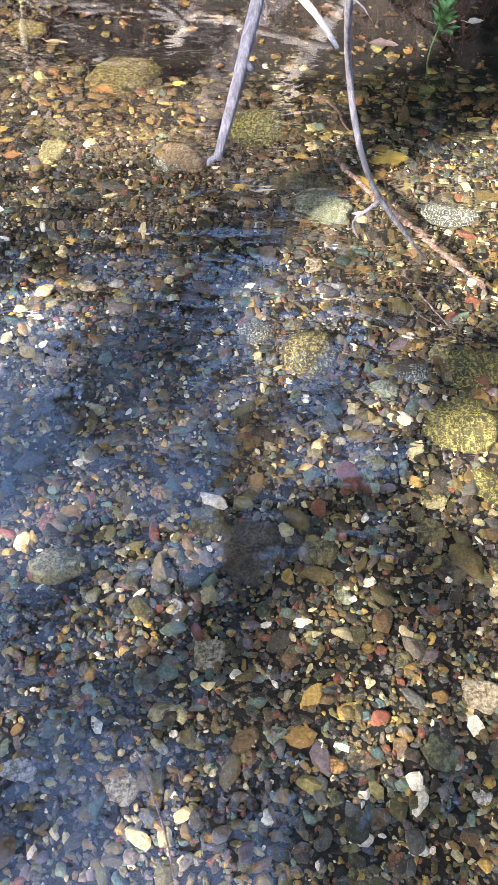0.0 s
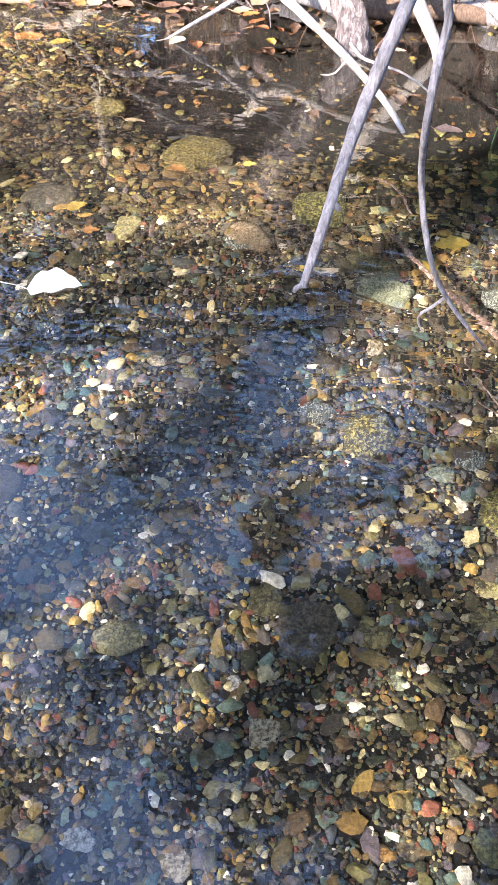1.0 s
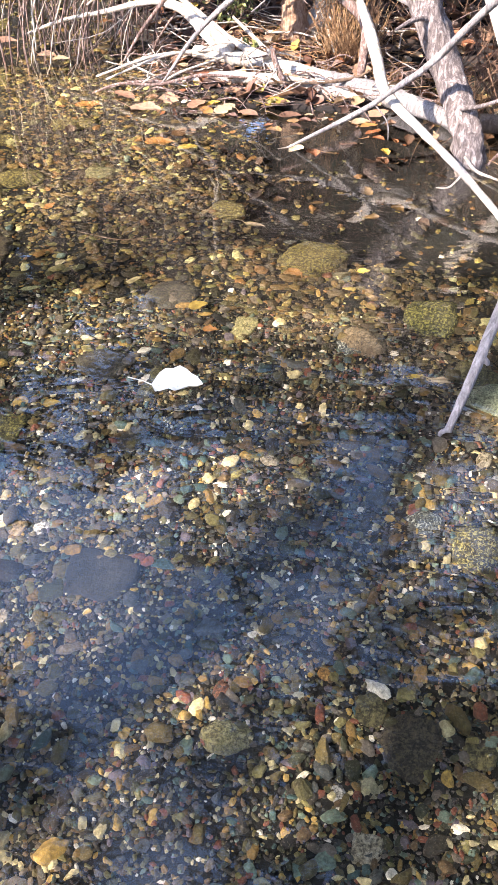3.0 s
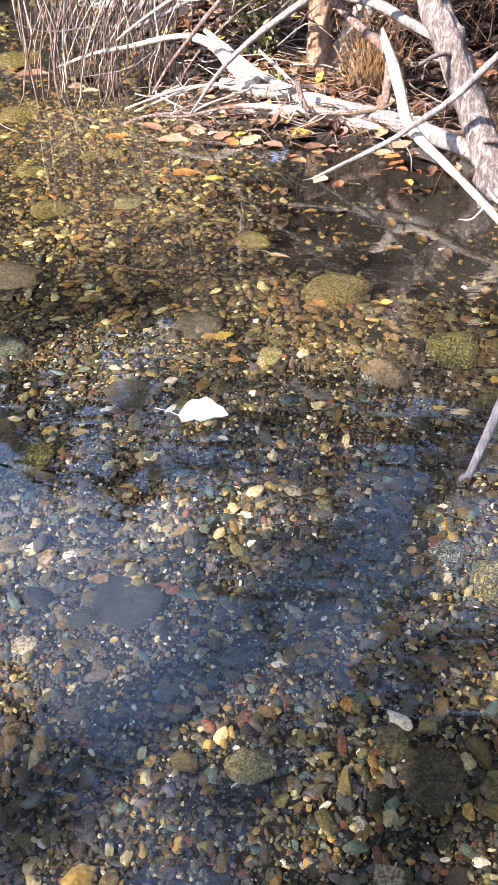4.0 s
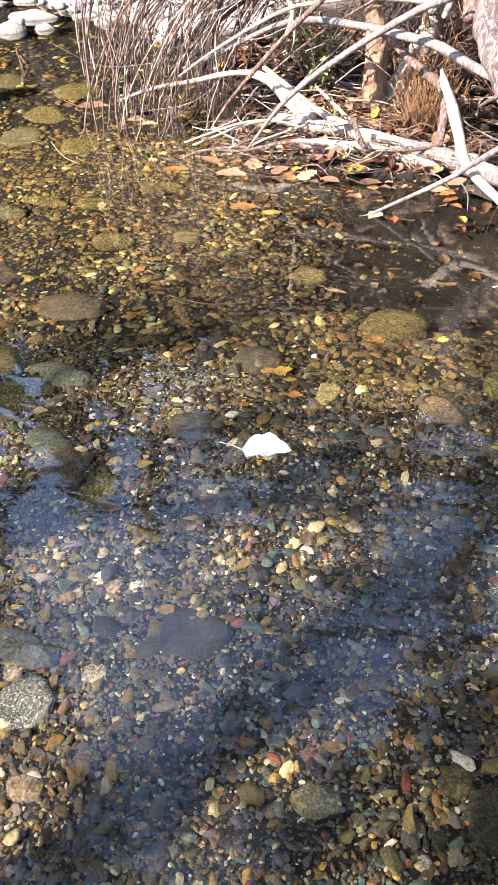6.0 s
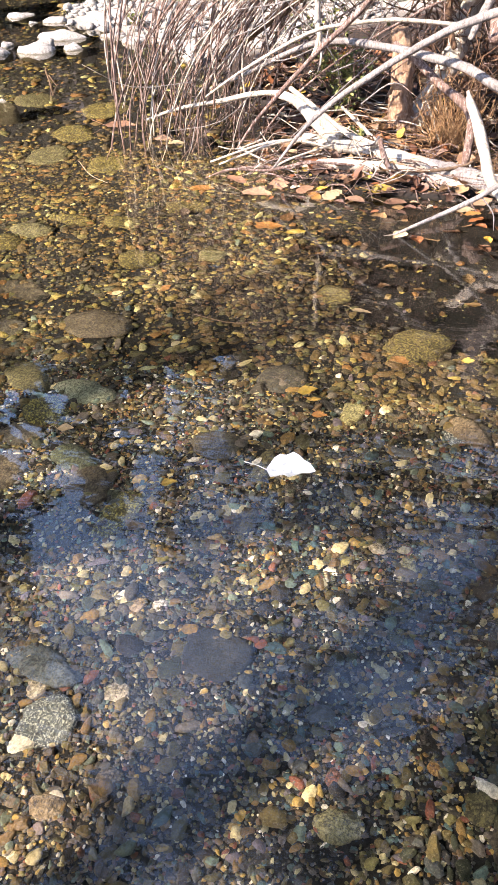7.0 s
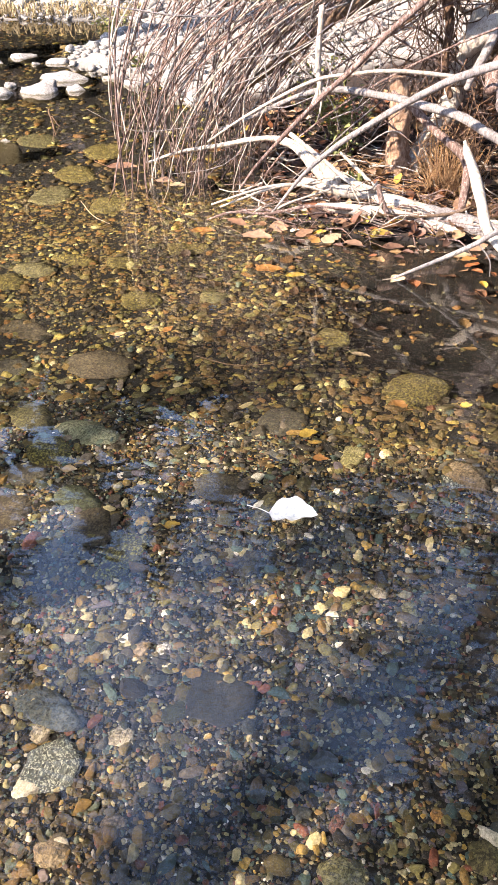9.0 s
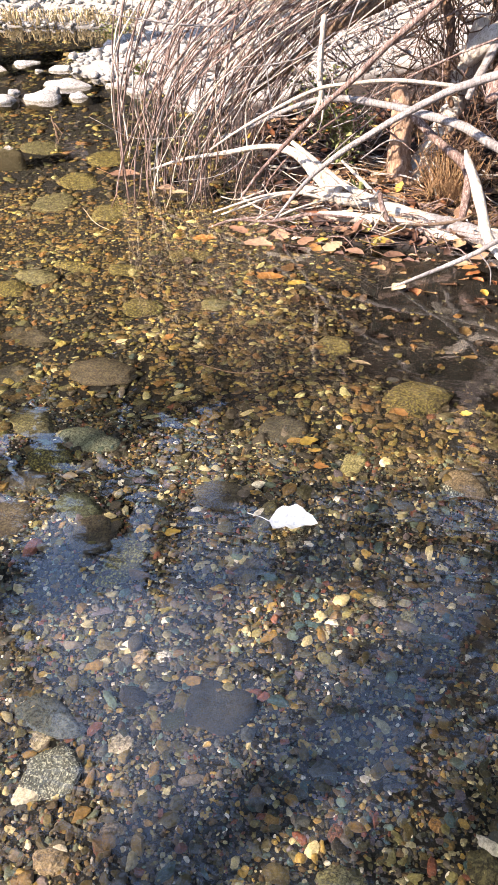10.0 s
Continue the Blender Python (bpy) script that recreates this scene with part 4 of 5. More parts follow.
limb("drift_stick", [(-0.89, 3.75, 0.185), (-0.819, 3.72, 0.136), (-0.713, 3.68, 0.06)], [0.006, 0.009, 0.010], WOOD_PALE, "short white stick behind the logs")
limb("drift_stick", [(-0.845, 3.70, 0.12), (-0.86, 3.71, 0.07), (-0.88, 3.70, 0.02)], [0.004, 0.005, 0.005], WOOD_PALE, "short white stick behind the logs")
limb("tree_stump", [(-0.645, 3.9, 0.0), (-0.652, 3.91, 0.09), (-0.661, 3.92, 0.19), (-0.662, 3.95, 0.33), (-0.69, 3.97, 0.45)], [0.075, 0.055, 0.047, 0.043, 0.036], STUMP,
     "brown bark-covered stump standing on the bank", "stump", 24, 50, [([(-0.66, 3.9, 0.06), (-0.72, 3.86, 0.02), (-0.78, 3.83, 0.0)], [0.03, 0.02, 0.012])], 0.1, 0.28)
limb("leaning_log", [(-0.60, 3.98, 0.04), (-0.573, 4.0, 0.1), (-0.523, 4.03, 0.201), (-0.458, 4.08, 0.327), (-0.42, 4.14, 0.47), (-0.36, 4.2, 0.7)],
     [0.048, 0.047, 0.046, 0.044, 0.042, 0.04], WOOD_PALE, "yellowish leaning log behind the stump", "log", 18, 50, (), 0.1, 0.3)
limb("bent_branch", [(-0.68, 3.74, 0.45), (-0.60, 3.72, 0.408), (-0.487, 3.68, 0.325), (-0.374, 3.62, 0.262), (-0.331, 3.58, 0.189), (-0.335, 3.5, 0.06)],
     [0.012, 0.016, 0.018, 0.019, 0.018, 0.016], STEM, "bent brown branch above the driftwood")
limb("bare_branch", [(-0.10, 3.38, 0.35), (-0.228, 3.45, 0.376), (-0.375, 3.55, 0.42), (-0.542, 3.62, 0.44), (-0.701, 3.68, 0.452), (-0.916, 3.72, 0.457), (-1.083, 3.75, 0.416), (-1.316, 3.78, 0.30), (-1.5, 3.8, 0.22)],
     [0.022, 0.02, 0.018, 0.016, 0.015, 0.013, 0.011, 0.009, 0.006], WOOD_GREY, "long weathered branch across the bank", "branch", 8, 26)
limb("bare_branch", [(-0.40, 3.56, 0.56), (-0.452, 3.55, 0.574), (-0.649, 3.5, 0.596), (-0.813, 3.48, 0.583), (-0.968, 3.46, 0.553), (-1.222, 3.45, 0.418), (-1.4, 3.44, 0.3)],
     [0.009, 0.009, 0.008, 0.008, 0.007, 0.006, 0.004], WOOD_PALE, "thin pale branch drooping over the bank", "branch", 7, 22)
limb("bare_branch", [(-0.40, 3.27, 1.0), (-0.531, 3.3, 0.882), (-0.66, 3.33, 0.764), (-0.783, 3.36, 0.636), (-0.902, 3.38, 0.525), (-1.041, 3.4, 0.381), (-1.186, 3.42, 0.219), (-1.267, 3.42, 0.105)],
     [0.013, 0.012, 0.012, 0.011, 0.010, 0.009, 0.007, 0.004], STEM, "long straight branch slanting from the thicket", "branch", 7, 24)
limb("hanging_stick", [(-0.955, 3.6, 0.80), (-0.961, 3.589, 0.69), (-0.965, 3.585, 0.58), (-0.955, 3.58, 0.5), (-0.985, 3.575, 0.43)], [0.011, 0.012, 0.012, 0.013, 0.006], WOOD_PALE,
     "short white broken stick hanging in the thicket", "branch", 8, 16, [([(-0.957, 3.58, 0.51), (-0.945, 3.57, 0.46), (-0.95, 3.57, 0.40)], [0.008, 0.006, 0.003])])
limb("fallen_limb", [(-0.30, 3.75, 0.98), (-0.60, 3.8, 0.90), (-0.829, 3.85, 0.777), (-0.953, 3.87, 0.713), (-1.077, 3.9, 0.606), (-1.263, 3.92, 0.468), (-1.5, 3.95, 0.3)],
     [0.045, 0.038, 0.033, 0.03, 0.026, 0.02, 0.014], BARK, "thick brown fallen limb in the thicket", "branch", 10, 22)
limb("broken_log", [(-0.425, 4.0, 0.568), (-0.365, 4.0, 0.615), (-0.292, 4.02, 0.662), (-0.197, 4.1, 0.696)], [0.04, 0.05, 0.055, 0.055], WOOD_PALE, "thick pale broken log among the roots", "log", 16, 30, (), 0.1, 0.18)
limb("root_limb", [(-0.385, 3.85, 0.446), (-0.357, 3.9, 0.514), (-0.318, 3.95, 0.593), (-0.284, 4.0, 0.692)], [0.012, 0.017, 0.02, 0.022], WOOD_GREY, "twisted grey root standing among the debris", "root", 9, 24)
limb("root_limb", [(-0.282, 3.85, 0.44), (-0.279, 3.9, 0.495), (-0.239, 3.95, 0.551)], [0.03, 0.036, 0.04], STEM, "stout brown root of an overturned tree", "root", 12, 20)
limb("root_limb", [(-0.452, 3.95, 0.381), (-0.494, 4.0, 0.506), (-0.491, 4.05, 0.654), (-0.532, 4.1, 0.775)], [0.012, 0.016, 0.018, 0.02], ROOT, "twisted reddish root hanging in the thicket", "root", 9, 24)
limb("sunken_stick", [(0.18, 1.93, -0.09), (0.3, 1.74, -0.12), (0.40, 1.6, -0.13), (0.50, 1.46, -0.14)], [0.006, 0.008, 0.009, 0.007], STEM, "brown stick lying under water")
TWIG_SUNK = "thin dark twig lying under water"
limb("sunken_twig", [(0.328, 1.487, -0.115), (0.381, 1.372, -0.12), (0.427, 1.282, -0.125)], [0.0016, 0.002, 0.0012], STEM, TWIG_SUNK, "twig", 5, 12)
limb("sunken_twig", [(0.31, 1.47, -0.12), (0.35, 1.36, -0.122), (0.45, 1.29, -0.125)], [0.001, 0.0014, 0.001], STEM, TWIG_SUNK, "twig", 5, 12)
limb("sunken_twig", [(0.106, 1.197, -0.12), (0.144, 1.171, -0.12), (0.17, 1.154, -0.125)], [0.0016, 0.002, 0.001], BARK, TWIG_SUNK, "twig", 5, 12)
limb("sunken_twig", [(-0.155, 0.453, -0.12), (-0.107, 0.348, -0.115), (-0.088, 0.285, -0.12)], [0.001, 0.0014, 0.001], STEM, TWIG_SUNK, "twig", 5, 12)
limb("sunken_twig", [(0.141, 2.215, -0.12), (0.202, 2.163, -0.11), (0.243, 2.044, -0.12)], [0.003, 0.0045, 0.003], STEM, "curved brown twig lying under water", "twig", 6, 14)
limb("sunken_twig", [(-2.06, 3.51, -0.1), (-1.94, 3.37, -0.1), (-1.83, 3.3, -0.1)], [0.002, 0.003, 0.002], WOOD_PALE, "pale twig lying under water", "twig", 5, 12)
limb("sunken_twig", [(-1.12, 2.35, -0.11), (-0.98, 2.32, -0.105), (-0.86, 2.36, -0.115)], [0.002, 0.003, 0.002], BARK, TWIG_SUNK, "twig", 5, 12)
limb("snag", [(-2.62, 4.42, -0.15), (-2.63, 4.42, 0.01), (-2.645, 4.42, 0.075), (-2.64, 4.42, 0.09)], [0.006, 0.006, 0.005, 0.004], BARK, "short dark stick poking out of the pool", "stick", 7, 14,
     [([(-2.63, 4.42, 0.055), (-2.605, 4.42, 0.015), (-2.59, 4.42, -0.005)], [0.004, 0.0035, 0.003])])
limb("bleached_stake", [(0.362, 2.86, -0.12), (0.358, 2.88, 0.0), (0.31, 2.92, 0.09), (0.26, 2.95, 0.165), (0.18, 3.0, 0.31), (0.08, 3.1, 0.5)], [0.016, 0.018, 0.022, 0.025, 0.027, 0.027], WOOD_PALE,
     "pale bare branch rising out of the water", "branch", 12, 30, (), 0.1, 0.12)
limb("shore_log", [(0.12, 3.15, 0.045), (0.227, 3.15, 0.042), (0.325, 3.16, 0.041), (0.422, 3.16, 0.035), (0.55, 3.14, 0.03)], [0.030, 0.034, 0.032, 0.03, 0.028], BARK, "brown log lying along the bank", "log", 14, 34, (), 0.1, 0.2)
limb("shore_log", [(0.34, 3.22, 0.02), (0.478, 3.19, 0.025), (0.571, 3.14, 0.03), (0.75, 3.05, 0.04), (1.0, 2.95, 0.06)], [0.03, 0.04, 0.042, 0.045, 0.045], WOOD_GREY, "dark grey log lying along the bank", "log", 14, 34, (), 0.1, 0.24)
limb("bare_root", [(0.071, 2.88, 0.035), (0.11, 2.83, 0.012), (0.171, 2.77, 0.016), (0.238, 2.70, 0.022), (0.31, 2.60, 0.012), (0.335, 2.56, -0.02)], [0.006, 0.006, 0.0045, 0.0035, 0.0025, 0.001], WOOD_PALE, "thin white root trailing from the trunk into the water", "root", 6, 26)
limb("bare_twig", [(0.125, 2.90, -0.03), (0.173, 2.92, 0.022), (0.214, 2.95, 0.072), (0.243, 3.0, 0.137), (0.29, 3.05, 0.23)], [0.004, 0.005, 0.005, 0.004, 0.003], STEM, "thin brown twig beside the trunk", "twig", 6, 22)

# the near branches that hang over the water
TAN_TWIG = "bare grey branch hanging over the stream"
limb("hanging_branch", [(-0.037, 0.768, 0.652), (-0.018, 0.795, 0.716), (0.005, 0.833, 0.796), (0.045, 0.87, 0.905), (0.15, 0.95, 1.17), (0.6, 1.1, 1.8), (1.4, 1.35, 2.5), (2.5, 1.6, 2.9)],
     [0.0045, 0.0058, 0.0068, 0.0075, 0.009, 0.014, 0.02, 0.03], TWIG, TAN_TWIG, "branch", 9, 60,
     [([(-0.037, 0.768, 0.655), (-0.044, 0.765, 0.652), (-0.046, 0.763, 0.648)], [0.003, 0.003, 0.002]), ([(-0.013, 0.801, 0.735), (-0.006, 0.803, 0.728), (-0.004, 0.803, 0.724)], [0.004, 0.004, 0.002])], 0.05)
limb("hanging_branch", [(0.352, 1.41, 0.03), (0.30, 1.31, 0.14), (0.216, 1.264, 0.27), (0.168, 1.23, 0.38), (0.138, 1.235, 0.5), (0.118, 1.15, 0.65), (0.129, 1.18, 0.76), (0.15, 1.19, 0.87), (0.4, 1.3, 1.3), (1.2, 1.5, 2.1), (2.5, 1.6, 2.6)],
     [0.0022, 0.0032, 0.0045, 0.005, 0.0052, 0.0056, 0.0062, 0.007, 0.009, 0.016, 0.026], TWIG, "thin crooked grey branch with its tip near the water", "branch", 8, 70,
     [([(0.216, 1.264, 0.27), (0.19, 1.25, 0.255), (0.172, 1.242, 0.245), (0.176, 1.25, 0.215), (0.185, 1.25, 0.2)], [0.0032, 0.003, 0.0026, 0.002, 0.0014])], 0.05)



# ---- thicket of willow stems ----
def thicket():
    rg = np.random.default_rng(5)
    bush = at_base("willow_thicket", (-1.5, 3.75, 0.02))
    ends = []
    for k in range(110):
        u = rg.uniform(0, 1) ** 1.25
        bx, by = -1.92 + 0.62 * u + rg.normal(0, 0.03), 3.60 + 0.08 * u + abs(rg.normal(0, 0.3))
        lean = rg.uniform(0.15, 0.55) + 0.25 * u if rg.uniform() < 0.28 else rg.uniform(0.6, 1.45)
        high = rg.uniform(0.85, 1.35)
        back = rg.uniform(-0.05, 0.25)
        z0 = -0.14 if rg.uniform() < 0.5 else rg.uniform(0.03, 0.28)
        bow = rg.uniform(-0.10, 0.0)
        bend = rg.uniform(1.3, 2.1)
        p = [(bx + bow * np.sin(np.pi * t) + lean * t ** bend + rg.normal(0, 0.010), by + back * t + rg.normal(0, 0.010), z0 + (high - z0) * t * (1.15 - 0.15 * t)) for t in (0, 0.22, 0.48, 0.74, 1.0)]
        r = rg.uniform(0.0022, 0.0052)
        v, f = tube(p, [r * 0.75, r, r, r * 1.1, r * 1.25], 5, 14, 60 + k, 0.08)
        # a quarter of the stems paler, as sun highlights put into the colour
        part("stem", v, f, STEM if rg.uniform() < 0.75 else WOOD_PALE, bush)
        ends.append(p)
    fine = []
    for k in range(240):
        p = ends[int(rg.integers(0, len(ends)))]
        a = np.array(p[int(rg.integers(1, 5))]) + rg.normal(0, 0.02, 3)
        d = np.array([rg.normal(-0.02, 0.1), rg.normal(-0.03, 0.08), rg.normal(-0.16, 0.12)])
        fine.append(tube([a, a + d * 0.5 + rg.normal(0, 0.015, 3), a + d + rg.normal(0, 0.03, 3)], [0.0022, 0.0016, 0.001], 4, 6, k, 0.0))
    v, f = join(fine)
    tagged(part("fine_brush", v, f, STEM, bush), "fine brown side twigs", kind="stuff")
    tagged(bush, "dense leafless thicket of pale arching willow stems", "bush")


thicket()


def brushwood(name, count, box, heights, seed, material, label, size, slope, radius=(0.0015, 0.0045)):
    """Tangled sticks and roots, one mesh."""
    rg = np.random.default_rng(seed)
    pieces = []
    for k in range(count):
        x, y = rg.uniform(box[0], box[1]), rg.uniform(box[2], box[3])
        a = np.array([x, y, max(float(ground_height(x, y)), 0) + rg.uniform(*heights)])
        ang, n = rg.uniform(0, 6.28), rg.uniform(*size)
        d = np.array([np.cos(ang) * n, np.sin(ang) * n * 0.6, rg.normal(slope[0], slope[1]) * n])
        mid = a + d / 2 + rg.normal(0, 0.12 * n, 3)
        r = rg.uniform(*radius)
        pieces.append(tube([a, mid, a + d], [r, r, r * 0.5], 4, 7, k, 0.0))
    v, f = join(pieces)
    return tagged(mesh_object(name, v, f, material), label, "brushwood", kind="stuff")


brushwood("driftwood_sticks", 260, (-1.2, -0.05, 3.30, 3.75), (0.0, 0.02), 31, STEM, "tangle of thin sticks and needles on the debris", (0.06, 0.3), (0.0, 0.12), (0.001, 0.0035))
brushwood("driftwood_sticks", 90, (-1.25, -0.2, 3.36, 4.2), (0.0, 0.07), 32, WOOD_PALE, "bleached thin sticks strewn on the bank", (0.1, 0.4), (0.05, 0.15))
brushwood("needle_litter", 600, (-0.95, -0.2, 3.50, 4.05), (0.0, 0.03), 38, STRAW_RED, "mat of rust-coloured needles and stalks", (0.04, 0.16), (0.0, 0.25), (0.0008, 0.002))
brushwood("dry_stalks", 230, (-0.50, -0.30, 3.62, 3.80), (0.0, 0.10), 39, STRAW_RED, "clump of golden dry stalks behind the logs", (0.04, 0.10), (1.9, 0.7), (0.0008, 0.0022))
brushwood("roots", 170, (-0.52, -0.30, 3.74, 3.95), (0.02, 0.3), 33, ROOT, "clump of reddish hanging root fibres", (0.06, 0.22), (-0.9, 0.7), (0.001, 0.0028))
brushwood("roots", 620, (-0.65, 0.3, 4.0, 4.4), (0.25, 0.95), 34, ROOT, "matted roots of an overturned tree", (0.08, 0.3), (-0.6, 0.8), (0.001, 0.004))
brushwood("roots", 520, (0.05, 0.85, 3.16, 3.5), (0.03, 0.42), 35, ROOT, "fringe of roots hanging from the bank", (0.06, 0.25), (-1.2, 0.7), (0.001, 0.003))
brushwood("dead_twigs", 520, (-1.4, 0.4, 3.9, 5.0), (0.05, 0.75), 36, STEM, "dead twigs behind the driftwood", (0.12, 0.5), (0.2, 0.8), (0.001, 0.0035))
brushwood("dead_twigs", 60, (-1.7, -0.7, 3.55, 4.1), (0.2, 0.8), 37, WOOD_GREY, "grey dead twigs tangled in the thicket", (0.15, 0.6), (0.5, 0.8), (0.0015, 0.004))


def root_plate(name, place, size, seed, label):
    """The clod of earth and wood at the foot of an overturned tree."""
    v, f = rough_ball(5, seed, 0.55)
    off = Vector((seed, 3.1, 7.7))
    v = np.array([p * (1 + 0.22 * noise.noise(Vector(p) * 4 + off) + 0.1 * noise.noise(Vector(p) * 11 + off)) for p in v]) * np.array(size)
    base = at_base(name, place)
    mesh_object("clod", v, f, EARTH, base)
    rg = np.random.default_rng(seed)
    for k in range(14):
        a, e = rg.uniform(3.2, 6.2), rg.uniform(-0.6, 0.9)
        d = np.array([np.cos(a) * np.cos(e), np.sin(a) * np.cos(e), np.sin(e)])
        s = d * np.array(size) * 0.8
        q = s + d * rg.uniform(0.1, 0.3) + np.array([0, 0, -rg.uniform(0.0, 0.2)])
        vv, ff = tube([s, (s + q) / 2 + rg.normal(0, 0.03, 3), q], [0.022, 0.014, 0.006], 7, 9, k, 0.12)
        mesh_object("root", vv, ff, WOOD_GREY if k % 3 else WOOD_PALE, base)
    return tagged(base, label, "tree roots")


root_plate("root_plate", (-0.12, 4.4, 0.62), (0.34, 0.2, 0.38), 3, "overturned tree roots with clinging earth")
root_plate("root_plate", (0.58, 3.66, 0.24), (0.42, 0.22, 0.25), 4, "eroded root mass on the bank's edge")
stone("bank_boulder", -0.16, 3.72, 0.13, 0.12, "dark", "dark blue-grey rock behind the log", 0.14)


# ---- small green plant at the water's edge ----
def seedling(x, y):
    base = at_base("water_plant", (x, y, 0.0))
    v, f = tube([(x - 0.02, y - 0.02, -0.12), (x - 0.02, y, 0.0), (x, y + 0.02, 0.07), (x + 0.015, y + 0.03, 0.11)], [0.002, 0.002, 0.002, 0.0015], 5, 10, 3)
    part("stalk", v, f, LEAF_GREEN, base)
    rg = np.random.default_rng(8)
    for k in range(17):
        v, f = leaf_shape(rg.uniform(0.045, 0.075), 0.020, 0.3, k)
        v = turned(v, k * 2.4 + rg.normal(0, 0.2), -rg.uniform(0.1, 1.1)) + np.array([x + 0.01, y + 0.025, 0.05 + 0.004 * k])
        part("leaf", v, f, LEAF_GREEN, base)
    tagged(base, "small bright green seedling rising from the water", "plant")


seedling(0.49, 2.33)


def shrub(x, y, size, seed, label):
    rg = np.random.default_rng(seed)
    base = at_base("shrub", (x, y, float(ground_height(x, y))))
    z = float(ground_height(x, y))
    pieces, stems = [], []
    for k in range(max(3, int(size * 28))):
        d = np.array([rg.normal(0, 0.4), rg.normal(0, 0.3), 1.0]) * size
        a = np.array([x, y, z])
        stems.append(tube([a, a + d * 0.5 + rg.normal(0, 0.02, 3), a + d], [0.003, 0.002, 0.001], 4, 6, k, 0))
        for j in range(26):
            v, f = leaf_shape(rg.uniform(0.02, 0.045), 0.016, 0.3, j)
            pieces.append((turned(v, rg.uniform(0, 6.28), rg.normal(0, 0.6), rg.normal(0, 0.6)) + a + d * rg.uniform(0.2, 1) + rg.normal(0, 0.04 * size * 3, 3), f))
    for v, f in stems:
        part("stem", v, f, STEM, base)
    v, f = join(pieces)
    tagged(part("leaves", v, f, LEAF_WEED, base), kind="stuff")
    tagged(base, label, "shrub")


shrub(-0.92, 4.0, 0.28, 1, "small green shrub among dead twigs")
shrub(-1.05, 4.35, 0.35, 2, "green leafy shrub behind the driftwood")
shrub(-0.82, 3.72, 0.05, 3, "tiny green weed beside the driftwood")
shrub(-3.25, 6.85, 0.25, 4, "yellow-green tuft at the gravel bar")
shrub(-2.55, 5.55, 0.10, 5, "small green tuft on the gravel spit")


# ---- bank trees, which show in the stream's mirror; unseen near ones added for shade ----
def tree(x, y, high, crown, seed, leaves, label, low=0.45, lean=(0, 0), leaf_size=0.09, spread=0.088, twigs=0):
    rg = np.random.default_rng(seed)
    z = float(ground_height(x, y))
    base = at_base("tree", (x, y, z))
    top = np.array([x + lean[0], y + lean[1], z + high])
    foot = np.array([x, y, z - 0.2])
    r = high * 0.018
    trunk = [foot, foot * 0.65 + top * 0.35 + rg.normal(0, 0.12, 3), foot * 0.3 + top * 0.7 + rg.normal(0, 0.15, 3), top]
    v, f = tube(trunk, [r * 1.3, r, r * 0.7, r * 0.2], 9, 24, seed, 0.08)
    part("trunk", v, f, TREE_BARK, base)
    line = smooth_line(trunk, 40)
    limbs, tips = [], []
    for k in range(16):
        s = line[int(rg.uniform(low, 0.97) * 39)]
        a = rg.uniform(0, 6.28)
        n = crown * rg.uniform(0.5, 1.05)
        e = s + np.array([np.cos(a) * n, np.sin(a) * n, n * rg.uniform(0.1, 0.8)])
        m = (s + e) / 2 + rg.normal(0, 0.12 * n, 3)
        limbs.append(tube([s, m, e], [r * 0.42, r * 0.25, r * 0.06], 5, 9, k, 0.05))
        for j in range(5):
            b = m + (e - m) * rg.uniform(-0.3, 1.0)
            c = b + rg.normal(0, 0.32 * n, 3)
            limbs.append(tube([b, (b + c) / 2 + rg.normal(0, 0.05 * n, 3), c], [r * 0.14, r * 0.08, r * 0.02], 4, 6, j, 0))
            tips += [c, (b + c) / 2]
        tips += [e, (m + e) / 2]
    tips = np.array(tips)
    for k in range(twigs):
        c = tips[int(rg.integers(0, len(tips)))]
        d = rg.normal(0, 0.17 * crown, 3) + np.array([0, 0, 0.08 * crown])
        limbs.append(tube([c, c + d * 0.5 + rg.normal(0, 0.05 * crown, 3), c + d], [0.014, 0.010, 0.004], 3, 6, k, 0))
    v, f = join(limbs)
    part("limbs", v, f, TREE_BARK, base)
    c = tips[rg.integers(0, len(tips), leaves)] + rg.normal(0, spread * crown, (leaves, 3))
    s = rg.uniform(0.6, 1.3, leaves) * leaf_size
    q = rg.normal(size=(leaves, 3))
    q /= np.linalg.norm(q, axis=1)[:, None]
    w = np.cross(q, rg.normal(size=(leaves, 3)))
    w /= np.linalg.norm(w, axis=1)[:, None]
    n = np.cross(q, w)
    quad = np.stack([c - q * s[:, None], c + w * s[:, None] * 0.45 + n * s[:, None] * 0.15, c + q * s[:, None], c - w * s[:, None] * 0.45 + n * s[:, None] * 0.15], 1).reshape(-1, 3)
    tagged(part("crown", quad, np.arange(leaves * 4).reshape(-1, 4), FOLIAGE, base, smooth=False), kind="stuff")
    return tagged(base, label, "tree", group="trees of the stream banks")


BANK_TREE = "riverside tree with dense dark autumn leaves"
BARE_TREE = "tall sparse tree on the far bank"
OVER_TREE = "leafy tree leaning over the stream"
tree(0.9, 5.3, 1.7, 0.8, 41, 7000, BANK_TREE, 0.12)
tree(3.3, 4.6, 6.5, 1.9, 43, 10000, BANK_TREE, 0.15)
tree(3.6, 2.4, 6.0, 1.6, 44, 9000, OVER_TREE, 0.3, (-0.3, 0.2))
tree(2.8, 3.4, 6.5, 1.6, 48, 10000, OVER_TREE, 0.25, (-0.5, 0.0))
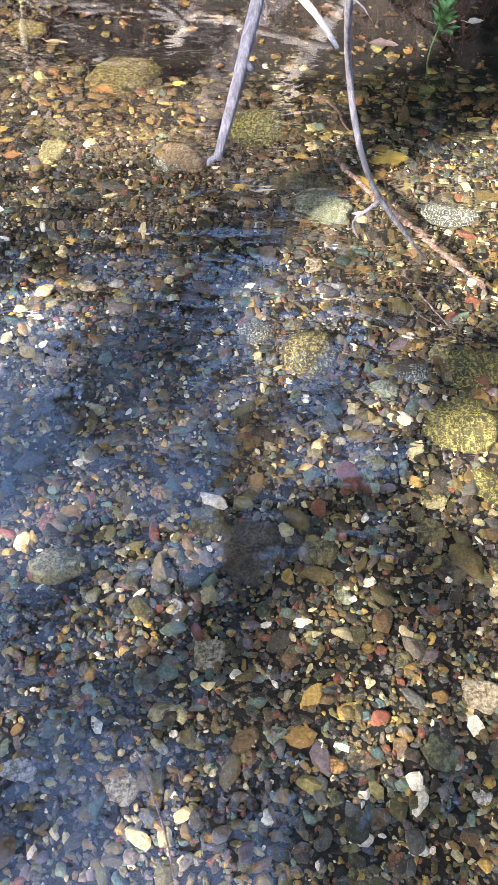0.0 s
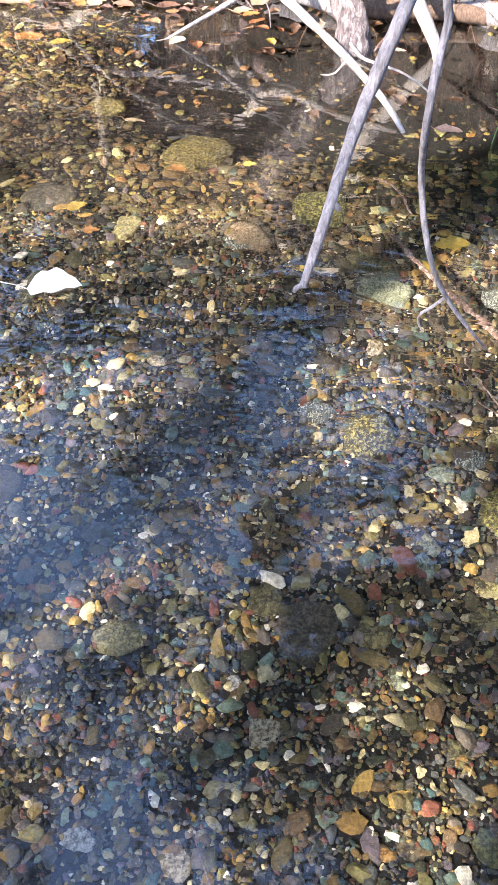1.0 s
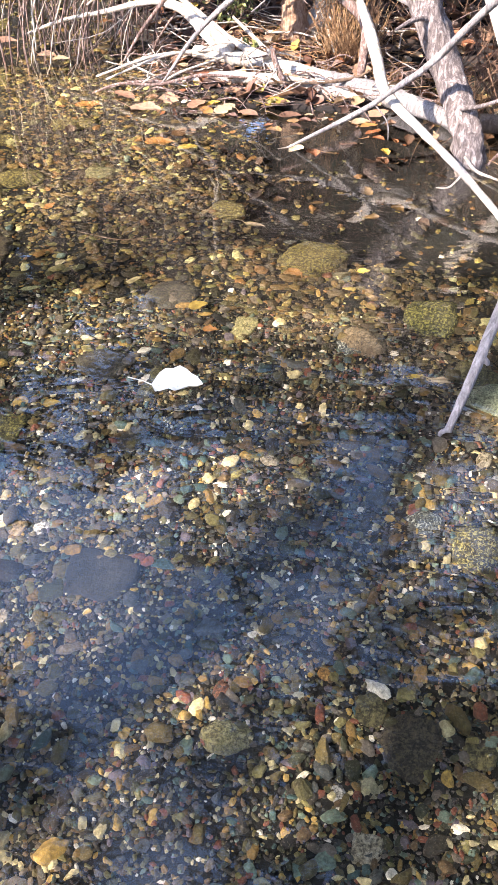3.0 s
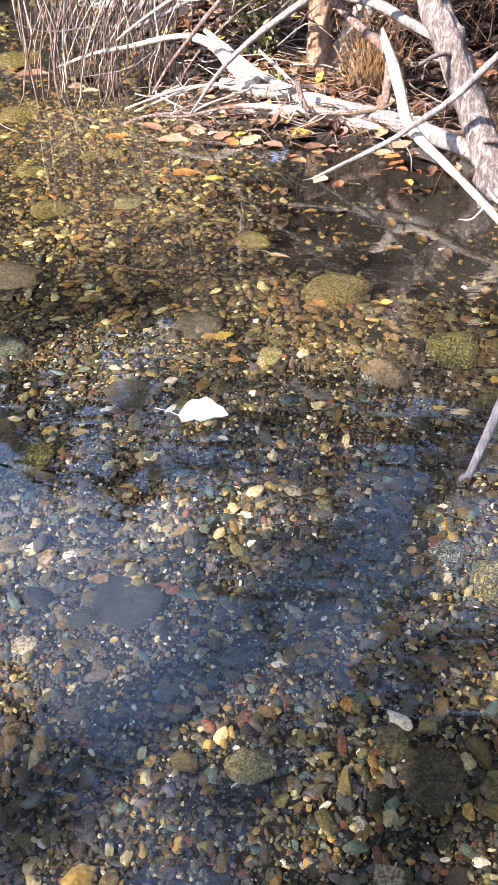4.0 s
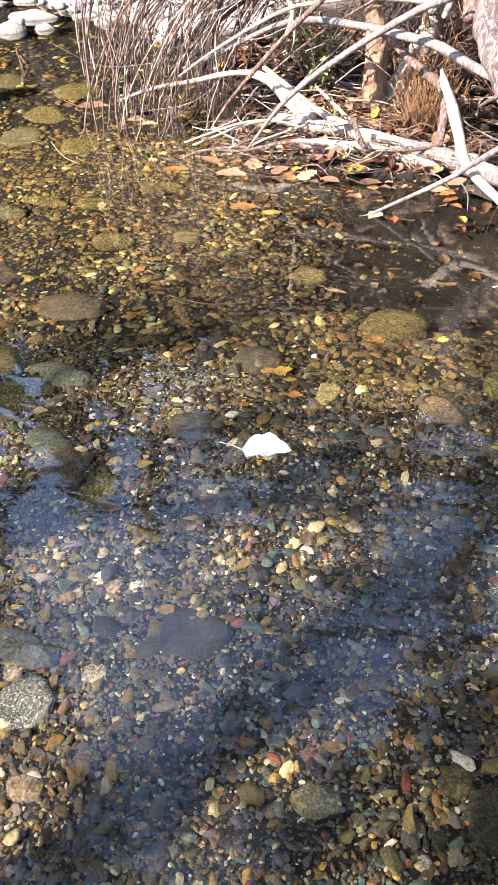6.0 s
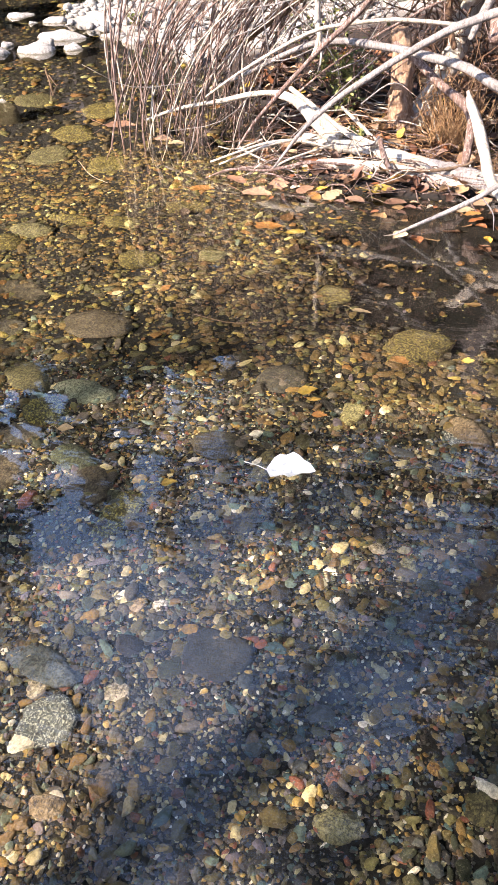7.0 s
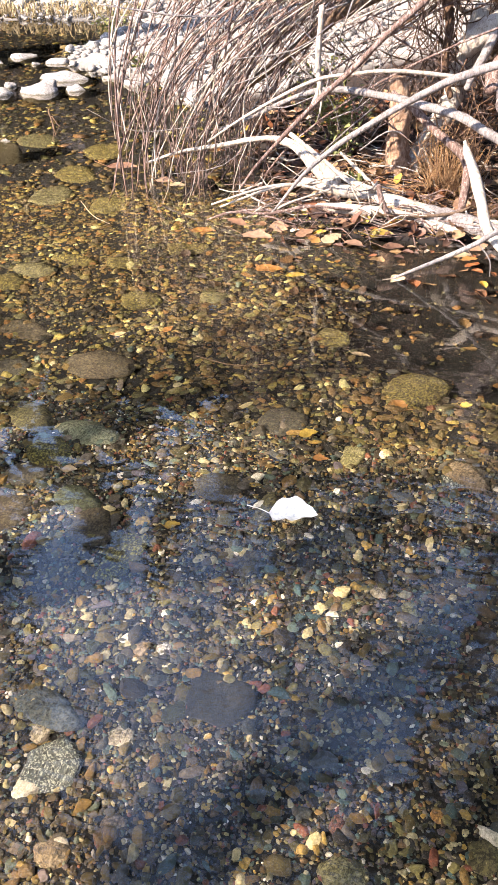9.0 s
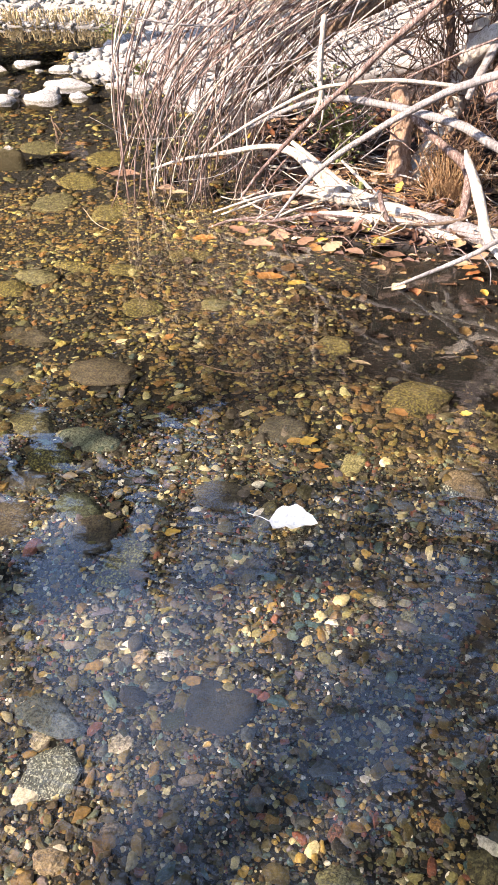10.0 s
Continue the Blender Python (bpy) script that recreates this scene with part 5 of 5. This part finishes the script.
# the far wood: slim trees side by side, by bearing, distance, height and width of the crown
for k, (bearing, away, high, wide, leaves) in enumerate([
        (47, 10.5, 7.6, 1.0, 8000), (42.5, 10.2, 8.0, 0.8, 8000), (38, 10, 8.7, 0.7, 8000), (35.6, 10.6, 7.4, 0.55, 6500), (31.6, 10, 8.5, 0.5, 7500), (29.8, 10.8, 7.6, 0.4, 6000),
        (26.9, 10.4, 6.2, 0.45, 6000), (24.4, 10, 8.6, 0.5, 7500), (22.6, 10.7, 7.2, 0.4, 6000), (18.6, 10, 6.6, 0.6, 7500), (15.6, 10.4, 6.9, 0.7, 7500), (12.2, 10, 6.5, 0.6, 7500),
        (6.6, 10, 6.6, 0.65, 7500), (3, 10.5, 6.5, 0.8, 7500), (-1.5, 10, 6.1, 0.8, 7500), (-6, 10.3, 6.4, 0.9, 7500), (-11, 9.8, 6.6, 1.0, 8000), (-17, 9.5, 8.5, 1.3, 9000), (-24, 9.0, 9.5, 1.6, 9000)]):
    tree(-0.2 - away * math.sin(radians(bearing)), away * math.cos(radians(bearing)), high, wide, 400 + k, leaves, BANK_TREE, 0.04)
# lower growth that closes the wood between its trunks
for k, (bearing, away, high, wide) in enumerate([(50, 12, 4.6, 1.7), (40, 12, 4.9, 1.6), (33, 12.2, 5.0, 1.5), (27, 12, 5.2, 1.5), (21, 12.2, 5.2, 1.5), (15, 12, 5.0, 1.5),
                                                (9, 12.2, 5.6, 1.5), (3, 12, 5.4, 1.5), (-3, 12, 5.2, 1.5), (-9, 12, 5.4, 1.5), (-16, 12, 5.6, 1.7), (-25, 11, 6.0, 1.8)]):
    tree(-0.2 - away * math.sin(radians(bearing)), away * math.cos(radians(bearing)), high, wide, 440 + k, 11000, "low spreading tree at the edge of the wood", 0.02, (0, 0), 0.10)
# crowns that hang high over the stream
tree(2.0, 4.9, 8.4, 1.8, 61, 8000, "tall tree whose crown hangs over the stream", 0.6, (-0.4, -0.4))
tree(2.2, 3.9, 8.4, 1.9, 65, 9000, "tall tree whose crown hangs over the stream", 0.52, (-0.9, -0.6))
# nearly bare crowns whose branches cross the open sky
tree(-6.4, 7.2, 9.4, 2.8, 64, 600, "nearly bare tree reaching over the pool", 0.5, (2.6, -3.0), twigs=450)
tree(0.5, 5.6, 9.4, 2.6, 68, 900, "nearly bare tree reaching over the stream", 0.6, (-1.2, -1.5), twigs=600)
tree(-6.6, 4.4, 9.0, 2.6, 69, 600, "nearly bare tree reaching over the pool", 0.5, (2.4, -1.0), twigs=450)
# thin crowns before the open sky
tree(-2.9, 9.6, 10.6, 1.7, 55, 900, BARE_TREE, 0.3, twigs=400)
tree(-1.6, 10.2, 10.8, 1.7, 57, 900, BARE_TREE, 0.3, twigs=400)
# unseen, added on the near bank to dapple the bed with shade
UNSEEN_NEAR_TREE = "leafy tree added out of view on the near bank"
for k, (x, y) in enumerate([(-6.9, -3.6), (-5.3, -3.8), (-3.7, -3.8), (-2.1, -3.7)]):
    tree(x, y, 5.4, 1.6, (60, 51, 52, 53)[k], (1300, 1300, 600, 1100)[k], UNSEEN_NEAR_TREE, 0.15, (0, 0), 0.055, 0.26)
# a small crown added to shade the bed at the upper right
tree(-2.9, -1.6, 4.9, 0.55, 70, 3500, UNSEEN_NEAR_TREE, 0.75, (0.0, 0.7), 0.055)
# one more added to dim the left of the bed
tree(-6.5, -2.7, 5.0, 1.3, 66, 1300, UNSEEN_NEAR_TREE, 0.3, (0, 0), 0.055, 0.26)
tree(3.0, -3.4, 6.0, 2.2, 58, 3000, UNSEEN_NEAR_TREE, 0.3)


def dry_grass(name, points, count, seed, label):
    """Straw blades drooping from the far shore into the water."""
    rg = np.random.default_rng(seed)
    line = smooth_line(points, 60)
    pieces = []
    for k in range(count):
        a = line[int(rg.integers(0, 60))] + np.array([rg.normal(0, 0.06), abs(rg.normal(0, 0.15)), 0])
        n = rg.uniform(0.06, 0.16)
        d = np.array([rg.normal(0, 0.3) * n, -rg.uniform(0.2, 0.9) * n, 0])
        pieces.append(tube([a, a + d * 0.5 + np.array([0, 0, n * 0.8]), a + d + np.array([0, 0, n * rg.uniform(0.1, 0.8)])], [0.004, 0.004, 0.0015], 3, 5, k, 0.0))
    v, f = join(pieces)
    return tagged(mesh_object(name, v, f, STRAW), label, "grass", kind="stuff")


dry_grass("dry_grass", [(-7.5, 6.75, 0.0), (-6, 6.8, 0.0), (-4.3, 6.95, 0.0), (-3.2, 7.05, 0.0)], 650, 71, "golden dry grass drooping over the far shore")
